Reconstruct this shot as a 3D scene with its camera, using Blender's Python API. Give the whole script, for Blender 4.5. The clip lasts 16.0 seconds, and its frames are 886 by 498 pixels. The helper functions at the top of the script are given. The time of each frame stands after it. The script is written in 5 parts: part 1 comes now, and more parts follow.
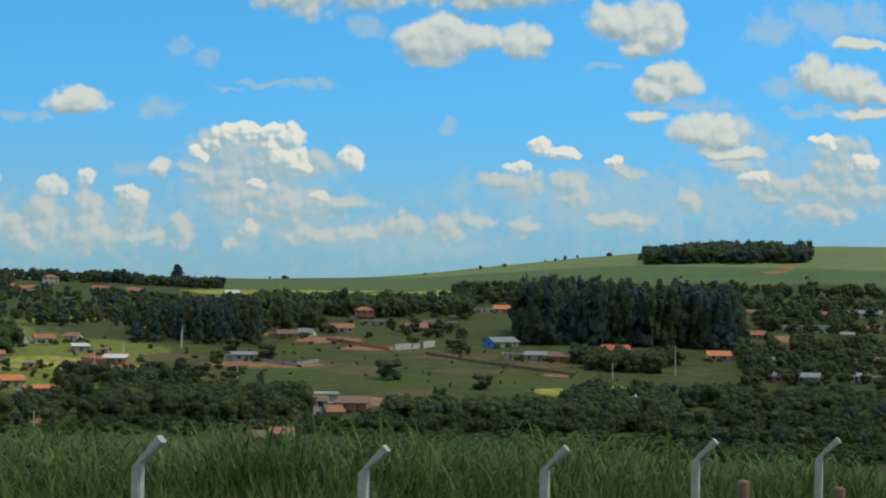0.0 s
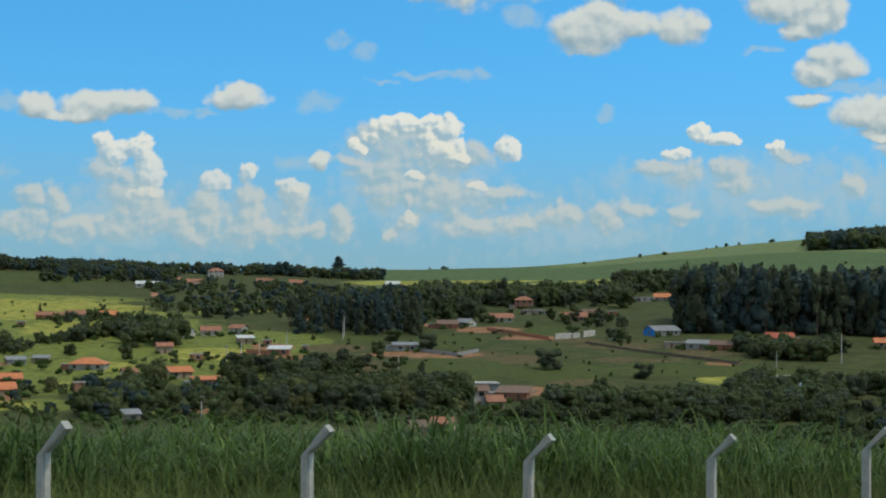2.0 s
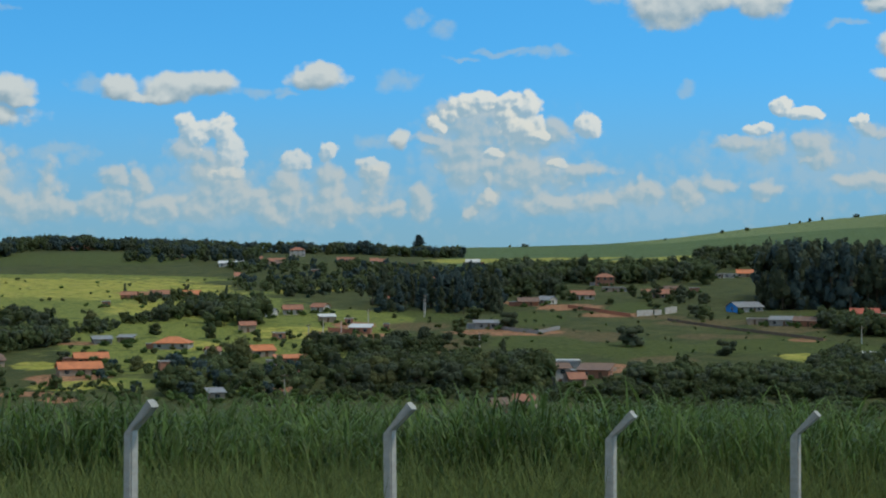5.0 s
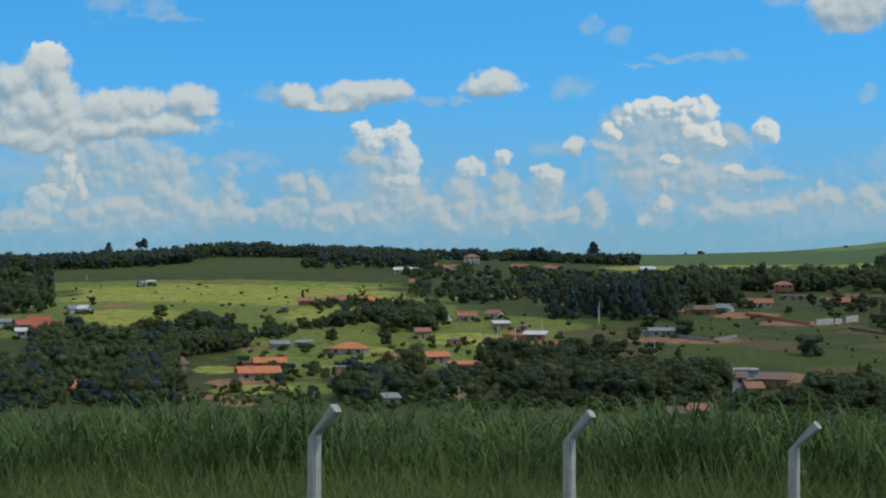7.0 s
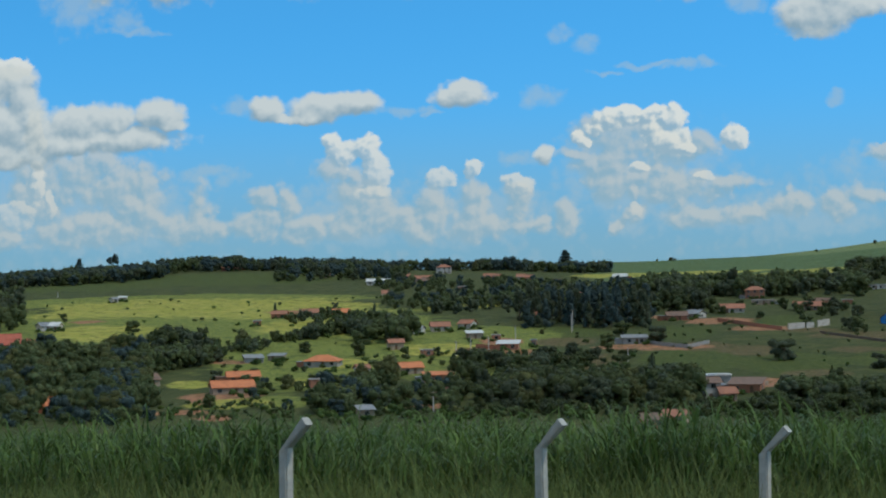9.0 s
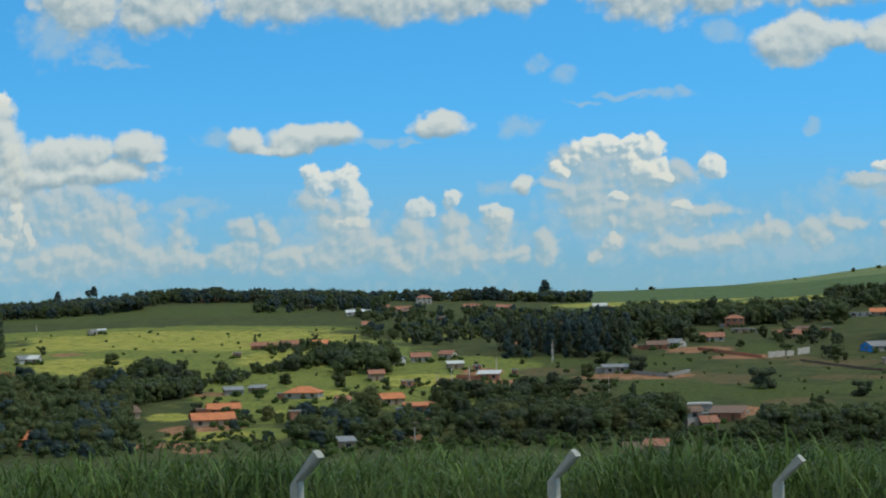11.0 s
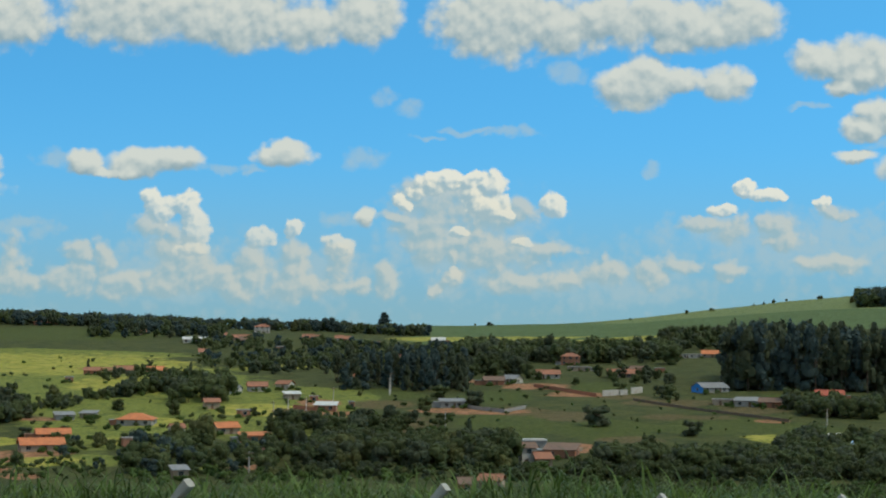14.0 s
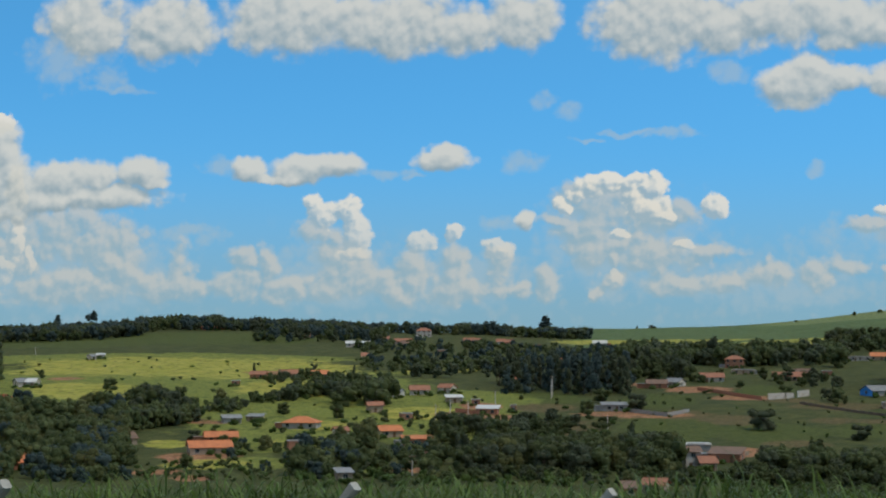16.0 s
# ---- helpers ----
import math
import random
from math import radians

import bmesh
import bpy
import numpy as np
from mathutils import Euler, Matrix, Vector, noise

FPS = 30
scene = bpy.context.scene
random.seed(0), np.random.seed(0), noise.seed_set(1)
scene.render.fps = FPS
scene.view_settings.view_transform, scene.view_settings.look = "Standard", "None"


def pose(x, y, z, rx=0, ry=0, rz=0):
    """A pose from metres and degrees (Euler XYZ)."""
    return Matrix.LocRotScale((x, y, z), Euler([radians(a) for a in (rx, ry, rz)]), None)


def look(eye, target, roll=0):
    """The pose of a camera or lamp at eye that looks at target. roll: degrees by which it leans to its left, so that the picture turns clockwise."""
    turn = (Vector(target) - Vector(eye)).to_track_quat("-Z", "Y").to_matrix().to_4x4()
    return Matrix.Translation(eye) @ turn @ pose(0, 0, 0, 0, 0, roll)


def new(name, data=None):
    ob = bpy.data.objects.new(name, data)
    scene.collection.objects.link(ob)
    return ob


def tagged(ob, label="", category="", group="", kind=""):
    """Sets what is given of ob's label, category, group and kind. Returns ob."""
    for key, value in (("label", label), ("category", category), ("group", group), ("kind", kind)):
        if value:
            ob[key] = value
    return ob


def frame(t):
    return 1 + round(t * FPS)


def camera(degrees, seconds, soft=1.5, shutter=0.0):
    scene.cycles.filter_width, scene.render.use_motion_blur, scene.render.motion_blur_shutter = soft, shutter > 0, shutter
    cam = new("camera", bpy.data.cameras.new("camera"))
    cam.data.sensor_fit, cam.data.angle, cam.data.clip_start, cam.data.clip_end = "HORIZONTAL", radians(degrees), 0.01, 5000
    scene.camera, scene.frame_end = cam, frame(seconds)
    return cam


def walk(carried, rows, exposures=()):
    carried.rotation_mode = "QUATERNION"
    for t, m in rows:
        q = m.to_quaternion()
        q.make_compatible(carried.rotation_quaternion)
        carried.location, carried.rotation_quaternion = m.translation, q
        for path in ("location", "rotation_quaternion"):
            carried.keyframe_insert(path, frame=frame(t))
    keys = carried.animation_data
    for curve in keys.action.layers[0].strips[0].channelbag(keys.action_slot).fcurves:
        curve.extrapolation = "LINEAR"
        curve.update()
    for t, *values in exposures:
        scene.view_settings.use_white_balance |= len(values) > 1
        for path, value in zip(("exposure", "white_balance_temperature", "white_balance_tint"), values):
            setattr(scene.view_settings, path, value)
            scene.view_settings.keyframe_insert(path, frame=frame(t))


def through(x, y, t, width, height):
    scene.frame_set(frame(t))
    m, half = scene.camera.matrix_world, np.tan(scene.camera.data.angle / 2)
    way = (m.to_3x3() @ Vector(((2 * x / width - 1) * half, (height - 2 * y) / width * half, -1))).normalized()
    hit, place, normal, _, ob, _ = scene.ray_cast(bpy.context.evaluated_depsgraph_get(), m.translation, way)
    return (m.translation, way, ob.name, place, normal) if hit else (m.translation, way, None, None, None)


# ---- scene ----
cam = camera(31.0, 16.0, soft=2.1)
EYE = 1.6
ROWS = [
    (0.0, 0.000, -0.001, 0.000, -9.426, 1.594, 0.969),
    (0.5, -0.002, -0.022, 0.006, -8.530, 2.039, 0.422),
    (1.0, -0.014, -0.024, 0.002, -7.878, 2.160, 0.079),
    (1.5, -0.029, -0.021, -0.002, -6.499, 1.956, 0.192),
    (2.0, -0.038, -0.028, -0.003, -3.744, 1.162, 0.340),
    (2.5, -0.043, -0.020, -0.009, -2.573, 0.560, 0.388),
    (3.0, -0.037, -0.005, -0.004, -2.050, 0.392, 0.191),
    (3.5, -0.042, -0.011, -0.005, -1.675, 0.365, 0.126),
    (4.0, -0.040, -0.026, -0.002, -1.273, 0.440, 0.006),
    (6.5, -0.062, -0.070, -0.002, 1.241, 0.217, 0.257),
    (7.0, -0.090, -0.078, 0.002, 5.369, 0.608, 0.077),
    (7.5, -0.084, -0.089, -0.000, 5.668, 0.492, 0.228),
    (8.0, -0.064, -0.103, 0.005, 4.717, 0.701, -0.135),
    (8.5, -0.058, -0.100, 0.007, 4.475, 0.906, -0.496),
    (9.0, -0.057, -0.098, 0.005, 4.362, 0.980, -0.914),
    (11.5, -0.505, 0.110, -0.007, 2.954, 2.167, -1.568),
    (12.0, -0.664, 0.108, -0.018, -2.704, 1.641, -1.086),
    (12.5, -0.702, 0.086, -0.025, -4.733, 1.847, -0.201),
    (13.0, -0.690, 0.086, -0.001, -3.245, 2.937, 0.552),
    (13.5, -0.663, 0.098, -0.007, -2.927, 3.556, 0.357),
    (14.0, -0.665, 0.114, -0.001, -2.117, 3.163, 0.442),
    (14.5, -0.671, 0.121, -0.005, -1.595, 3.039, 0.479),
    (15.0, -0.680, 0.129, -0.004, -0.641, 2.916, 0.360),
    (15.5, -0.683, 0.179, -0.001, 1.816, 2.731, 0.227),
    (16.0, -0.691, 0.198, -0.001, 3.633, 3.252, 0.205),
]


def ahead(yaw, pitch):
    a, b = radians(yaw), radians(pitch)
    return Vector((-math.sin(a) * math.cos(b), math.cos(a) * math.cos(b), math.sin(b)))


def stand(x, y, z, yaw, pitch, roll):
    eye = Vector((x, y, EYE + z))
    return look(eye, eye + ahead(yaw, pitch), roll)


EXPOSURES = [(0.0, 0.04, 6850, 4), (3.5, -0.02, 6500, 5), (7.0, -0.13, 6200, 6), (9.0, -0.11, 6150, 5), (12.5, 0.03, 6800, 3), (14.5, 0.02, 6900, 3), (16.0, -0.10, 6750, 9)]
walk(cam, [(t, stand(*row)) for t, *row in ROWS], EXPOSURES)

# ---- sky, clouds and sun ----
SUN_UP, SUN_YAW = 56.0, -112.0  # high on the right, a little behind the camera
world = bpy.data.worlds.new("sky")
scene.world = world
world.use_nodes = True
wt = world.node_tree
wt.nodes.clear()


def wnode(kind, **settings):
    n = wt.nodes.new(kind)
    for key, value in settings.items():
        if key == "operation":
            n.operation = value
        elif key == "data_type":
            n.data_type = value
    return n


def wlink(a, b):
    wt.links.new(a, b)


def wmath(op, a, b=None, c=None, clamp=False):
    n = wnode("ShaderNodeMath", operation=op)
    n.use_clamp = clamp
    for i, v in enumerate((a, b, c)):
        if v is None:
            continue
        if isinstance(v, (int, float)):
            n.inputs[i].default_value = v
        else:
            wlink(v, n.inputs[i])
    return n.outputs[0]


def wvec(op, a, b=None, c=None):
    n = wnode("ShaderNodeVectorMath", operation=op)
    for i, v in enumerate((a, b, c)):
        if v is None:
            continue
        if isinstance(v, tuple):
            n.inputs[i].default_value = v
        else:
            wlink(v, n.inputs[i])
    return n.outputs["Value"] if op in ("DOT_PRODUCT", "LENGTH") else n.outputs["Vector"]


def wmix(fac, a, b):
    n = wnode("ShaderNodeMix", data_type="RGBA")
    for i, v in ((0, fac), (6, a), (7, b)):
        if isinstance(v, (tuple, float, int)):
            n.inputs[i].default_value = v if not isinstance(v, tuple) else (*v, 1)
        else:
            wlink(v, n.inputs[i])
    return n.outputs[2]


def wramp(v, lo, hi):
    n = wt.nodes.new("ShaderNodeMapRange")
    n.interpolation_type = "SMOOTHSTEP"
    wlink(v, n.inputs[0])
    n.inputs[1].default_value, n.inputs[2].default_value = lo, hi
    return n.outputs[0]


# clouds lie on a far plane ahead: sideways and up, in hundredths of the distance
PUFFS, BILLOWS, PALES, VEILS = [], [], [], []


def puff(across, up, wide, high):
    PUFFS.append((across, up, wide, high))


def billow(across, up, wide, high):
    BILLOWS.append((across, up, wide, high))


def pale(across, up, wide, high):
    PALES.append((across, up, wide, high))


def veil(across, up, wide, high):
    VEILS.append((across, up, wide, high))


# the tower and shelf to the left
billow(-35.4, 12.9, 1.73, 1.44)
billow(-34.5, 11.8, 1.25, 1.83)
billow(-37.2, 11.9, 2.31, 1.25)
billow(-35.9, 10.0, 3.37, 1.73)
billow(-33.9, 9.9, 1.64, 2.21)
billow(-30.7, 10.2, 2.89, 1.15)
billow(-28.8, 10.3, 1.83, 0.96)
billow(-25.7, 10.4, 1.73, 1.15)
billow(-25.0, 9.9, 1.35, 0.58)
billow(-30.7, 9.0, 7.22, 0.96)
billow(-35.9, 8.5, 4.33, 1.06)
puff(-35.1, 13.7, 1.29, 0.78)
puff(-33.7, 9.6, 0.69, 1.64)
puff(-33.7, 6.4, 0.56, 1.47)
puff(-32.8, 5.0, 0.43, 0.95)
puff(-35.1, 4.2, 1.38, 1.04)
pale(-30.7, 7.0, 5.13, 1.56)
pale(-28.6, 6.2, 3.66, 1.76)
pale(-33.1, 5.5, 2.68, 1.85)
pale(-27.0, 4.8, 1.85, 1.85)
pale(-29.7, 3.4, 5.37, 1.46)
pale(-23.1, 4.3, 1.17, 2.15)
pale(-23.7, 3.1, 2.93, 1.07)
pale(-25.3, 3.9, 1.95, 0.98)
pale(-35.9, 2.8, 3.42, 0.98)
veil(-22.4, 6.7, 2.72, 0.59)
veil(-35.9, 6.3, 3.47, 2.48)
veil(-30.3, 4.6, 8.42, 3.71)
# the small row above them
billow(-18.6, 10.9, 1.35, 0.87)
billow(-15.3, 10.8, 2.31, 0.96)
billow(-13.1, 11.0, 1.83, 0.87)
billow(-16.2, 10.3, 2.65, 0.43)
billow(-6.3, 11.2, 2.02, 0.77)
billow(-6.3, 11.7, 1.06, 0.58)
veil(-20.7, 11.0, 1.39, 0.50)
veil(-10.4, 10.4, 2.72, 0.50)
veil(-1.3, 11.2, 1.49, 0.89)
veil(-8.1, 10.1, 1.09, 0.30)
# the leaning tower
puff(-14.6, 8.7, 0.78, 0.69)
puff(-13.9, 7.9, 1.21, 1.04)
puff(-12.4, 8.1, 1.04, 0.86)
puff(-11.7, 6.6, 1.04, 1.55)
puff(-11.9, 5.4, 1.38, 0.52)
pale(-14.2, 6.8, 1.95, 0.78)
pale(-11.7, 4.4, 1.66, 1.07)
pale(-12.6, 4.8, 2.54, 1.76)
pale(-12.4, 3.4, 3.42, 1.27)
pale(-9.7, 3.4, 1.56, 1.37)
pale(-18.9, 5.1, 1.46, 0.78)
pale(-17.4, 4.7, 0.78, 1.56)
pale(-16.4, 3.2, 1.76, 1.17)
pale(-19.3, 3.5, 1.85, 1.37)
# a low broken row
puff(-7.8, 6.1, 1.04, 0.69)
puff(-5.7, 6.7, 0.56, 0.69)
puff(-2.9, 5.7, 1.12, 0.65)
pale(-8.1, 4.2, 1.61, 2.25)
pale(-5.7, 4.6, 1.17, 1.46)
pale(-2.9, 4.6, 1.27, 1.66)
pale(-5.3, 3.2, 2.93, 1.17)
pale(-2.2, 3.1, 1.66, 0.78)
pale(-8.8, 3.1, 1.46, 0.98)
veil(-2.5, 7.5, 1.78, 0.59)
veil(-5.3, 4.0, 6.44, 2.23)
veil(-13.1, 4.3, 5.45, 2.97)
billow(-1.2, 7.5, 0.67, 0.63)
# the great heap and what drifts below it
puff(4.7, 6.6, 0.78, 0.39)
puff(4.4, 3.9, 0.52, 0.43)
puff(7.3, 7.8, 0.95, 0.43)
puff(8.7, 6.0, 0.69, 0.35)
puff(2.9, 9.7, 1.47, 0.78)
puff(4.0, 9.9, 1.12, 0.69)
puff(2.0, 9.1, 0.78, 0.60)
puff(5.5, 9.9, 0.69, 0.78)
puff(6.6, 9.6, 1.12, 0.86)
puff(6.6, 8.3, 1.29, 1.04)
puff(5.8, 8.8, 1.04, 1.29)
puff(10.6, 8.3, 0.91, 0.86)
puff(1.1, 8.4, 0.60, 0.52)
pale(5.2, 7.6, 3.91, 1.27)
pale(2.5, 6.8, 2.44, 1.07)
pale(3.5, 8.5, 3.66, 1.56)
pale(1.1, 7.5, 1.66, 0.54)
pale(7.4, 7.6, 2.34, 0.78)
pale(8.7, 8.0, 1.27, 1.07)
pale(4.6, 6.3, 2.73, 0.78)
pale(2.8, 5.7, 1.66, 1.66)
pale(4.2, 5.2, 0.63, 1.17)
pale(7.0, 5.2, 3.42, 1.27)
pale(10.3, 5.5, 2.34, 0.54)
pale(1.8, 5.9, 0.88, 0.88)
pale(0.1, 3.7, 0.98, 1.46)
pale(4.4, 3.8, 0.88, 0.73)
pale(3.3, 3.0, 0.68, 0.63)
pale(8.2, 3.5, 2.83, 0.88)
pale(11.2, 3.6, 1.85, 0.78)
pale(14.0, 4.1, 1.76, 0.98)
pale(16.7, 4.1, 1.37, 1.37)
veil(5.2, 13.0, 2.38, 0.25)
veil(8.0, 12.8, 2.08, 0.35)
veil(2.5, 12.5, 1.39, 0.20)
veil(0.1, 15.1, 1.19, 0.69)
veil(1.6, 14.2, 0.99, 0.79)
veil(16.9, 10.8, 0.74, 0.45)
veil(5.2, 5.9, 6.93, 3.96)
veil(13.5, 3.5, 7.43, 1.73)
# heaps to the right
billow(15.0, 15.9, 1.83, 1.44)
billow(16.4, 16.4, 2.12, 1.83)
billow(18.8, 16.5, 2.02, 0.87)
billow(21.7, 16.4, 1.73, 1.35)
billow(27.7, 17.8, 2.31, 1.25)
billow(30.0, 17.7, 2.50, 1.73)
billow(29.1, 16.1, 1.25, 0.67)
billow(31.5, 17.6, 0.96, 1.54)
billow(31.4, 14.4, 1.64, 1.06)
billow(32.4, 13.8, 1.54, 0.96)
billow(30.4, 13.5, 1.73, 0.87)
billow(34.1, 10.9, 2.89, 1.15)
billow(29.9, 11.7, 1.44, 0.43)
billow(41.3, 14.9, 1.44, 1.54)
billow(43.3, 14.3, 2.41, 1.35)
billow(45.1, 13.7, 2.21, 0.77)
billow(44.4, 16.9, 2.21, 0.38)
billow(44.9, 12.4, 2.16, 0.48)
billow(35.5, 9.5, 2.65, 0.48)
puff(22.8, 9.5, 0.86, 0.56)
puff(24.3, 9.1, 1.29, 0.39)
puff(21.5, 8.1, 1.04, 0.39)
puff(27.7, 8.7, 0.52, 0.47)
puff(42.2, 10.5, 1.04, 0.56)
puff(44.9, 9.1, 1.29, 0.78)
puff(37.2, 8.0, 1.12, 0.43)
pale(21.9, 7.0, 1.56, 1.17)
pale(20.0, 7.2, 1.76, 0.49)
pale(24.9, 7.2, 1.56, 1.07)
pale(25.3, 6.2, 1.85, 0.78)
pale(28.6, 8.1, 1.37, 0.59)
pale(18.4, 4.8, 1.61, 0.68)
pale(21.9, 4.3, 1.37, 0.63)
pale(28.0, 4.8, 2.73, 0.73)
pale(32.8, 6.3, 0.88, 0.88)
pale(37.6, 7.6, 2.05, 0.98)
pale(38.7, 6.6, 1.37, 0.63)
pale(43.5, 9.7, 2.15, 1.17)
pale(43.7, 8.5, 2.83, 1.27)
pale(44.5, 7.0, 2.73, 1.07)
pale(42.2, 5.6, 2.73, 0.73)
pale(40.6, 7.3, 2.54, 0.78)
pale(35.9, 8.7, 1.95, 0.68)
veil(11.5, 16.6, 1.68, 0.89)
veil(16.4, 14.8, 2.28, 0.30)
veil(27.0, 14.9, 1.88, 0.30)
veil(33.3, 12.4, 3.47, 0.64)
veil(39.1, 13.9, 1.68, 0.89)
veil(40.9, 12.5, 2.38, 0.30)
veil(38.1, 17.7, 2.18, 1.39)
veil(43.0, 18.5, 5.20, 1.88)
veil(28.3, 6.1, 13.87, 2.48)
veil(41.4, 7.5, 7.92, 2.97)
veil(35.9, 10.1, 3.96, 1.98)
# the wide ones high up
billow(-24.0, 19.8, 3.37, 2.31)
billow(-29.3, 20.2, 3.18, 2.45)
billow(-16.3, 20.2, 4.81, 2.31)
billow(-9.8, 19.9, 6.01, 2.16)
billow(-5.0, 19.5, 2.50, 1.73)
billow(-1.4, 20.2, 2.50, 2.02)
billow(7.1, 20.0, 4.57, 2.60)
billow(10.8, 19.5, 2.50, 2.02)
billow(13.5, 20.2, 2.89, 1.88)
billow(18.6, 20.0, 5.29, 1.88)
billow(22.8, 20.5, 2.89, 1.73)
veil(-27.8, 17.0, 1.39, 1.39)
veil(-27.1, 16.0, 2.38, 0.40)
veil(15.4, 14.7, 2.28, 0.25)
veil(-30.7, 18.1, 2.97, 2.48)

coord = wnode("ShaderNodeTexCoord")
way = coord.outputs["Generated"]
sep = wnode("ShaderNodeSeparateXYZ")
wlink(way, sep.inputs[0])
fore = wmath("MAXIMUM", sep.outputs[1], 0.05)
comb = wnode("ShaderNodeCombineXYZ")
wlink(wmath("MULTIPLY", wmath("DIVIDE", sep.outputs[0], fore), 100.0), comb.inputs[0])
wlink(wmath("MULTIPLY", wmath("DIVIDE", sep.outputs[2], fore), 100.0), comb.inputs[1])
flat = comb.outputs[0]


def lumps(p, scale, detail):
    """Rounded heaps at several sizes, about 0 to 1."""
    n = wnode("ShaderNodeTexNoise")
    n.inputs["Scale"].default_value, n.inputs["Detail"].default_value, n.inputs["Roughness"].default_value = scale, detail, 0.55
    wlink(p, n.inputs["Vector"])
    v = wnode("ShaderNodeTexVoronoi")
    v.feature = "SMOOTH_F1"
    v.inputs["Scale"].default_value, v.inputs["Smoothness"].default_value = scale * 1.7, 0.35
    v.inputs["Detail"].default_value, v.inputs["Roughness"].default_value = 2.0, 0.5
    wlink(wvec("ADD", p, wvec("MULTIPLY", n.outputs["Color"], (0.6, 0.6, 0.6))), v.inputs["Vector"])
    return wmath("SUBTRACT", wmath("MULTIPLY", n.outputs[0], 1.1), wmath("MULTIPLY", v.outputs["Distance"], 0.6))


def heap(p, rows, merge):
    q = None
    for a, b, w, h in rows:
        v = wvec("MULTIPLY_ADD", p, (1 / w, 1 / h, 0), (-a / w, -b / h, 0))
        d = wvec("DOT_PRODUCT", v, v)
        q = d if q is None else wmath("SMOOTH_MIN", q, d, merge)
    return wmath("SUBTRACT", 1.0, q)


def warped(p, amount, scale):
    n = wnode("ShaderNodeTexNoise")
    n.inputs["Scale"].default_value, n.inputs["Detail"].default_value = scale, 4.0
    wlink(p, n.inputs["Vector"])
    off = wvec("SUBTRACT", n.outputs["Color"], (0.5, 0.5, 0.5))
    return wvec("MULTIPLY_ADD", off, (amount, amount, 0), p)


def cumulus(p, rows, warp, size, amount, detail, merge=0.3):
    d = heap(warped(p, *warp), rows, merge)
    return wmath("ADD", wmath("MAXIMUM", d, -1.5), wmath("MULTIPLY", wmath("SUBTRACT", lumps(p, size, detail), 0.02), amount))


# crisp heaps far off
crisp = (PUFFS, (1.1, 0.8), 0.70, 1.15, 10.0)
here = cumulus(flat, *crisp)
lit = cumulus(wvec("ADD", flat, (0.20, 0.26, 0.0)), *crisp)
cover = wramp(here, -0.20, 0.34)
light = wramp(wmath("SUBTRACT", here, lit), -0.42, 0.42)
# soft grey-white ones, nearer and higher
soft = (BILLOWS, (1.5, 0.5), 0.45, 1.0, 8.0)
near = cumulus(flat, *soft)
near_up = cumulus(wvec("ADD", flat, (0.22, 0.55, 0.0)), *soft)
near_cover = wramp(near, -0.30, 0.55)
near_light = wramp(wmath("SUBTRACT", near, near_up), -0.75, 0.60)
low = wramp(sep.outputs[2], 0.02, 0.10)

sky = wnode("ShaderNodeTexSky")
sky.sky_type = "NISHITA"
sky.sun_disc = False
sky.sun_elevation, sky.sun_rotation = radians(SUN_UP), radians(-SUN_YAW)
sky.air_density, sky.dust_density, sky.ozone_density = 1.0, 0.3, 2.0
lift = wvec("NORMALIZE", wvec("MULTIPLY_ADD", way, (1, 1, 2.0), (0, 0, 0.22)))
wlink(lift, sky.inputs[0])
blue = wvec("MULTIPLY", sky.outputs[0], (0.080, 0.220, 0.258))
haze = wmath("MULTIPLY", wmath("SUBTRACT", 1.0, wramp(sep.outputs[2], -0.02, 0.17)), 0.60)
blue = wmix(haze, blue, (0.185, 0.405, 0.55))
murk = wmath("MULTIPLY", wmath("SUBTRACT", 1.0, wramp(sep.outputs[2], -0.02, 0.12)), 0.85)
blue = wmix(murk, blue, (0.255, 0.405, 0.475))

shade = wmix(low, (0.34, 0.475, 0.56), (0.33, 0.465, 0.565))
bright = wmix(low, (0.60, 0.61, 0.585), (0.80, 0.78, 0.715))
body = wmix(light, shade, bright)
dens = wmath("MULTIPLY", cover, wmath("MULTIPLY_ADD", low, 0.30, 0.62))
thin = wmath("ADD", heap(warped(flat, 2.0, 0.5), VEILS, 0.2), wmath("MULTIPLY", wmath("SUBTRACT", lumps(flat, 0.55, 6.0), 0.05), 1.4))
dens2 = wmath("MULTIPLY", wramp(thin, -0.1, 1.1), 0.55)
front = wramp(sep.outputs[1], 0.1, 0.5)
bank = wmath("MULTIPLY", wramp(lumps(flat, 0.50, 8.0), 0.02, 0.40), wmath("MULTIPLY", wramp(sep.outputs[2], -0.01, 0.02), wmath("SUBTRACT", 1.0, wramp(sep.outputs[2], 0.03, 0.085))))
over = wmix(wmath("MULTIPLY", bank, 0.26), blue, (0.43, 0.51, 0.55))
over = wmix(wmath("MULTIPLY", dens2, front), over, (0.40, 0.52, 0.60))
far_row = (PALES, (1.6, 0.6), 0.48, 1.25, 10.0)
wisp = cumulus(flat, *far_row)
wisp_up = cumulus(wvec("ADD", flat, (0.26, 0.36, 0.0)), *far_row)
wisp_cover = wmath("MULTIPLY", wramp(wisp, -0.15, 0.75), 0.80)
wisp_lit = wramp(wmath("SUBTRACT", wisp, wisp_up), -0.42, 0.52)
over = wmix(wmath("MULTIPLY", wisp_cover, front), over, wmix(wisp_lit, (0.30, 0.45, 0.545), (0.545, 0.575, 0.57)))
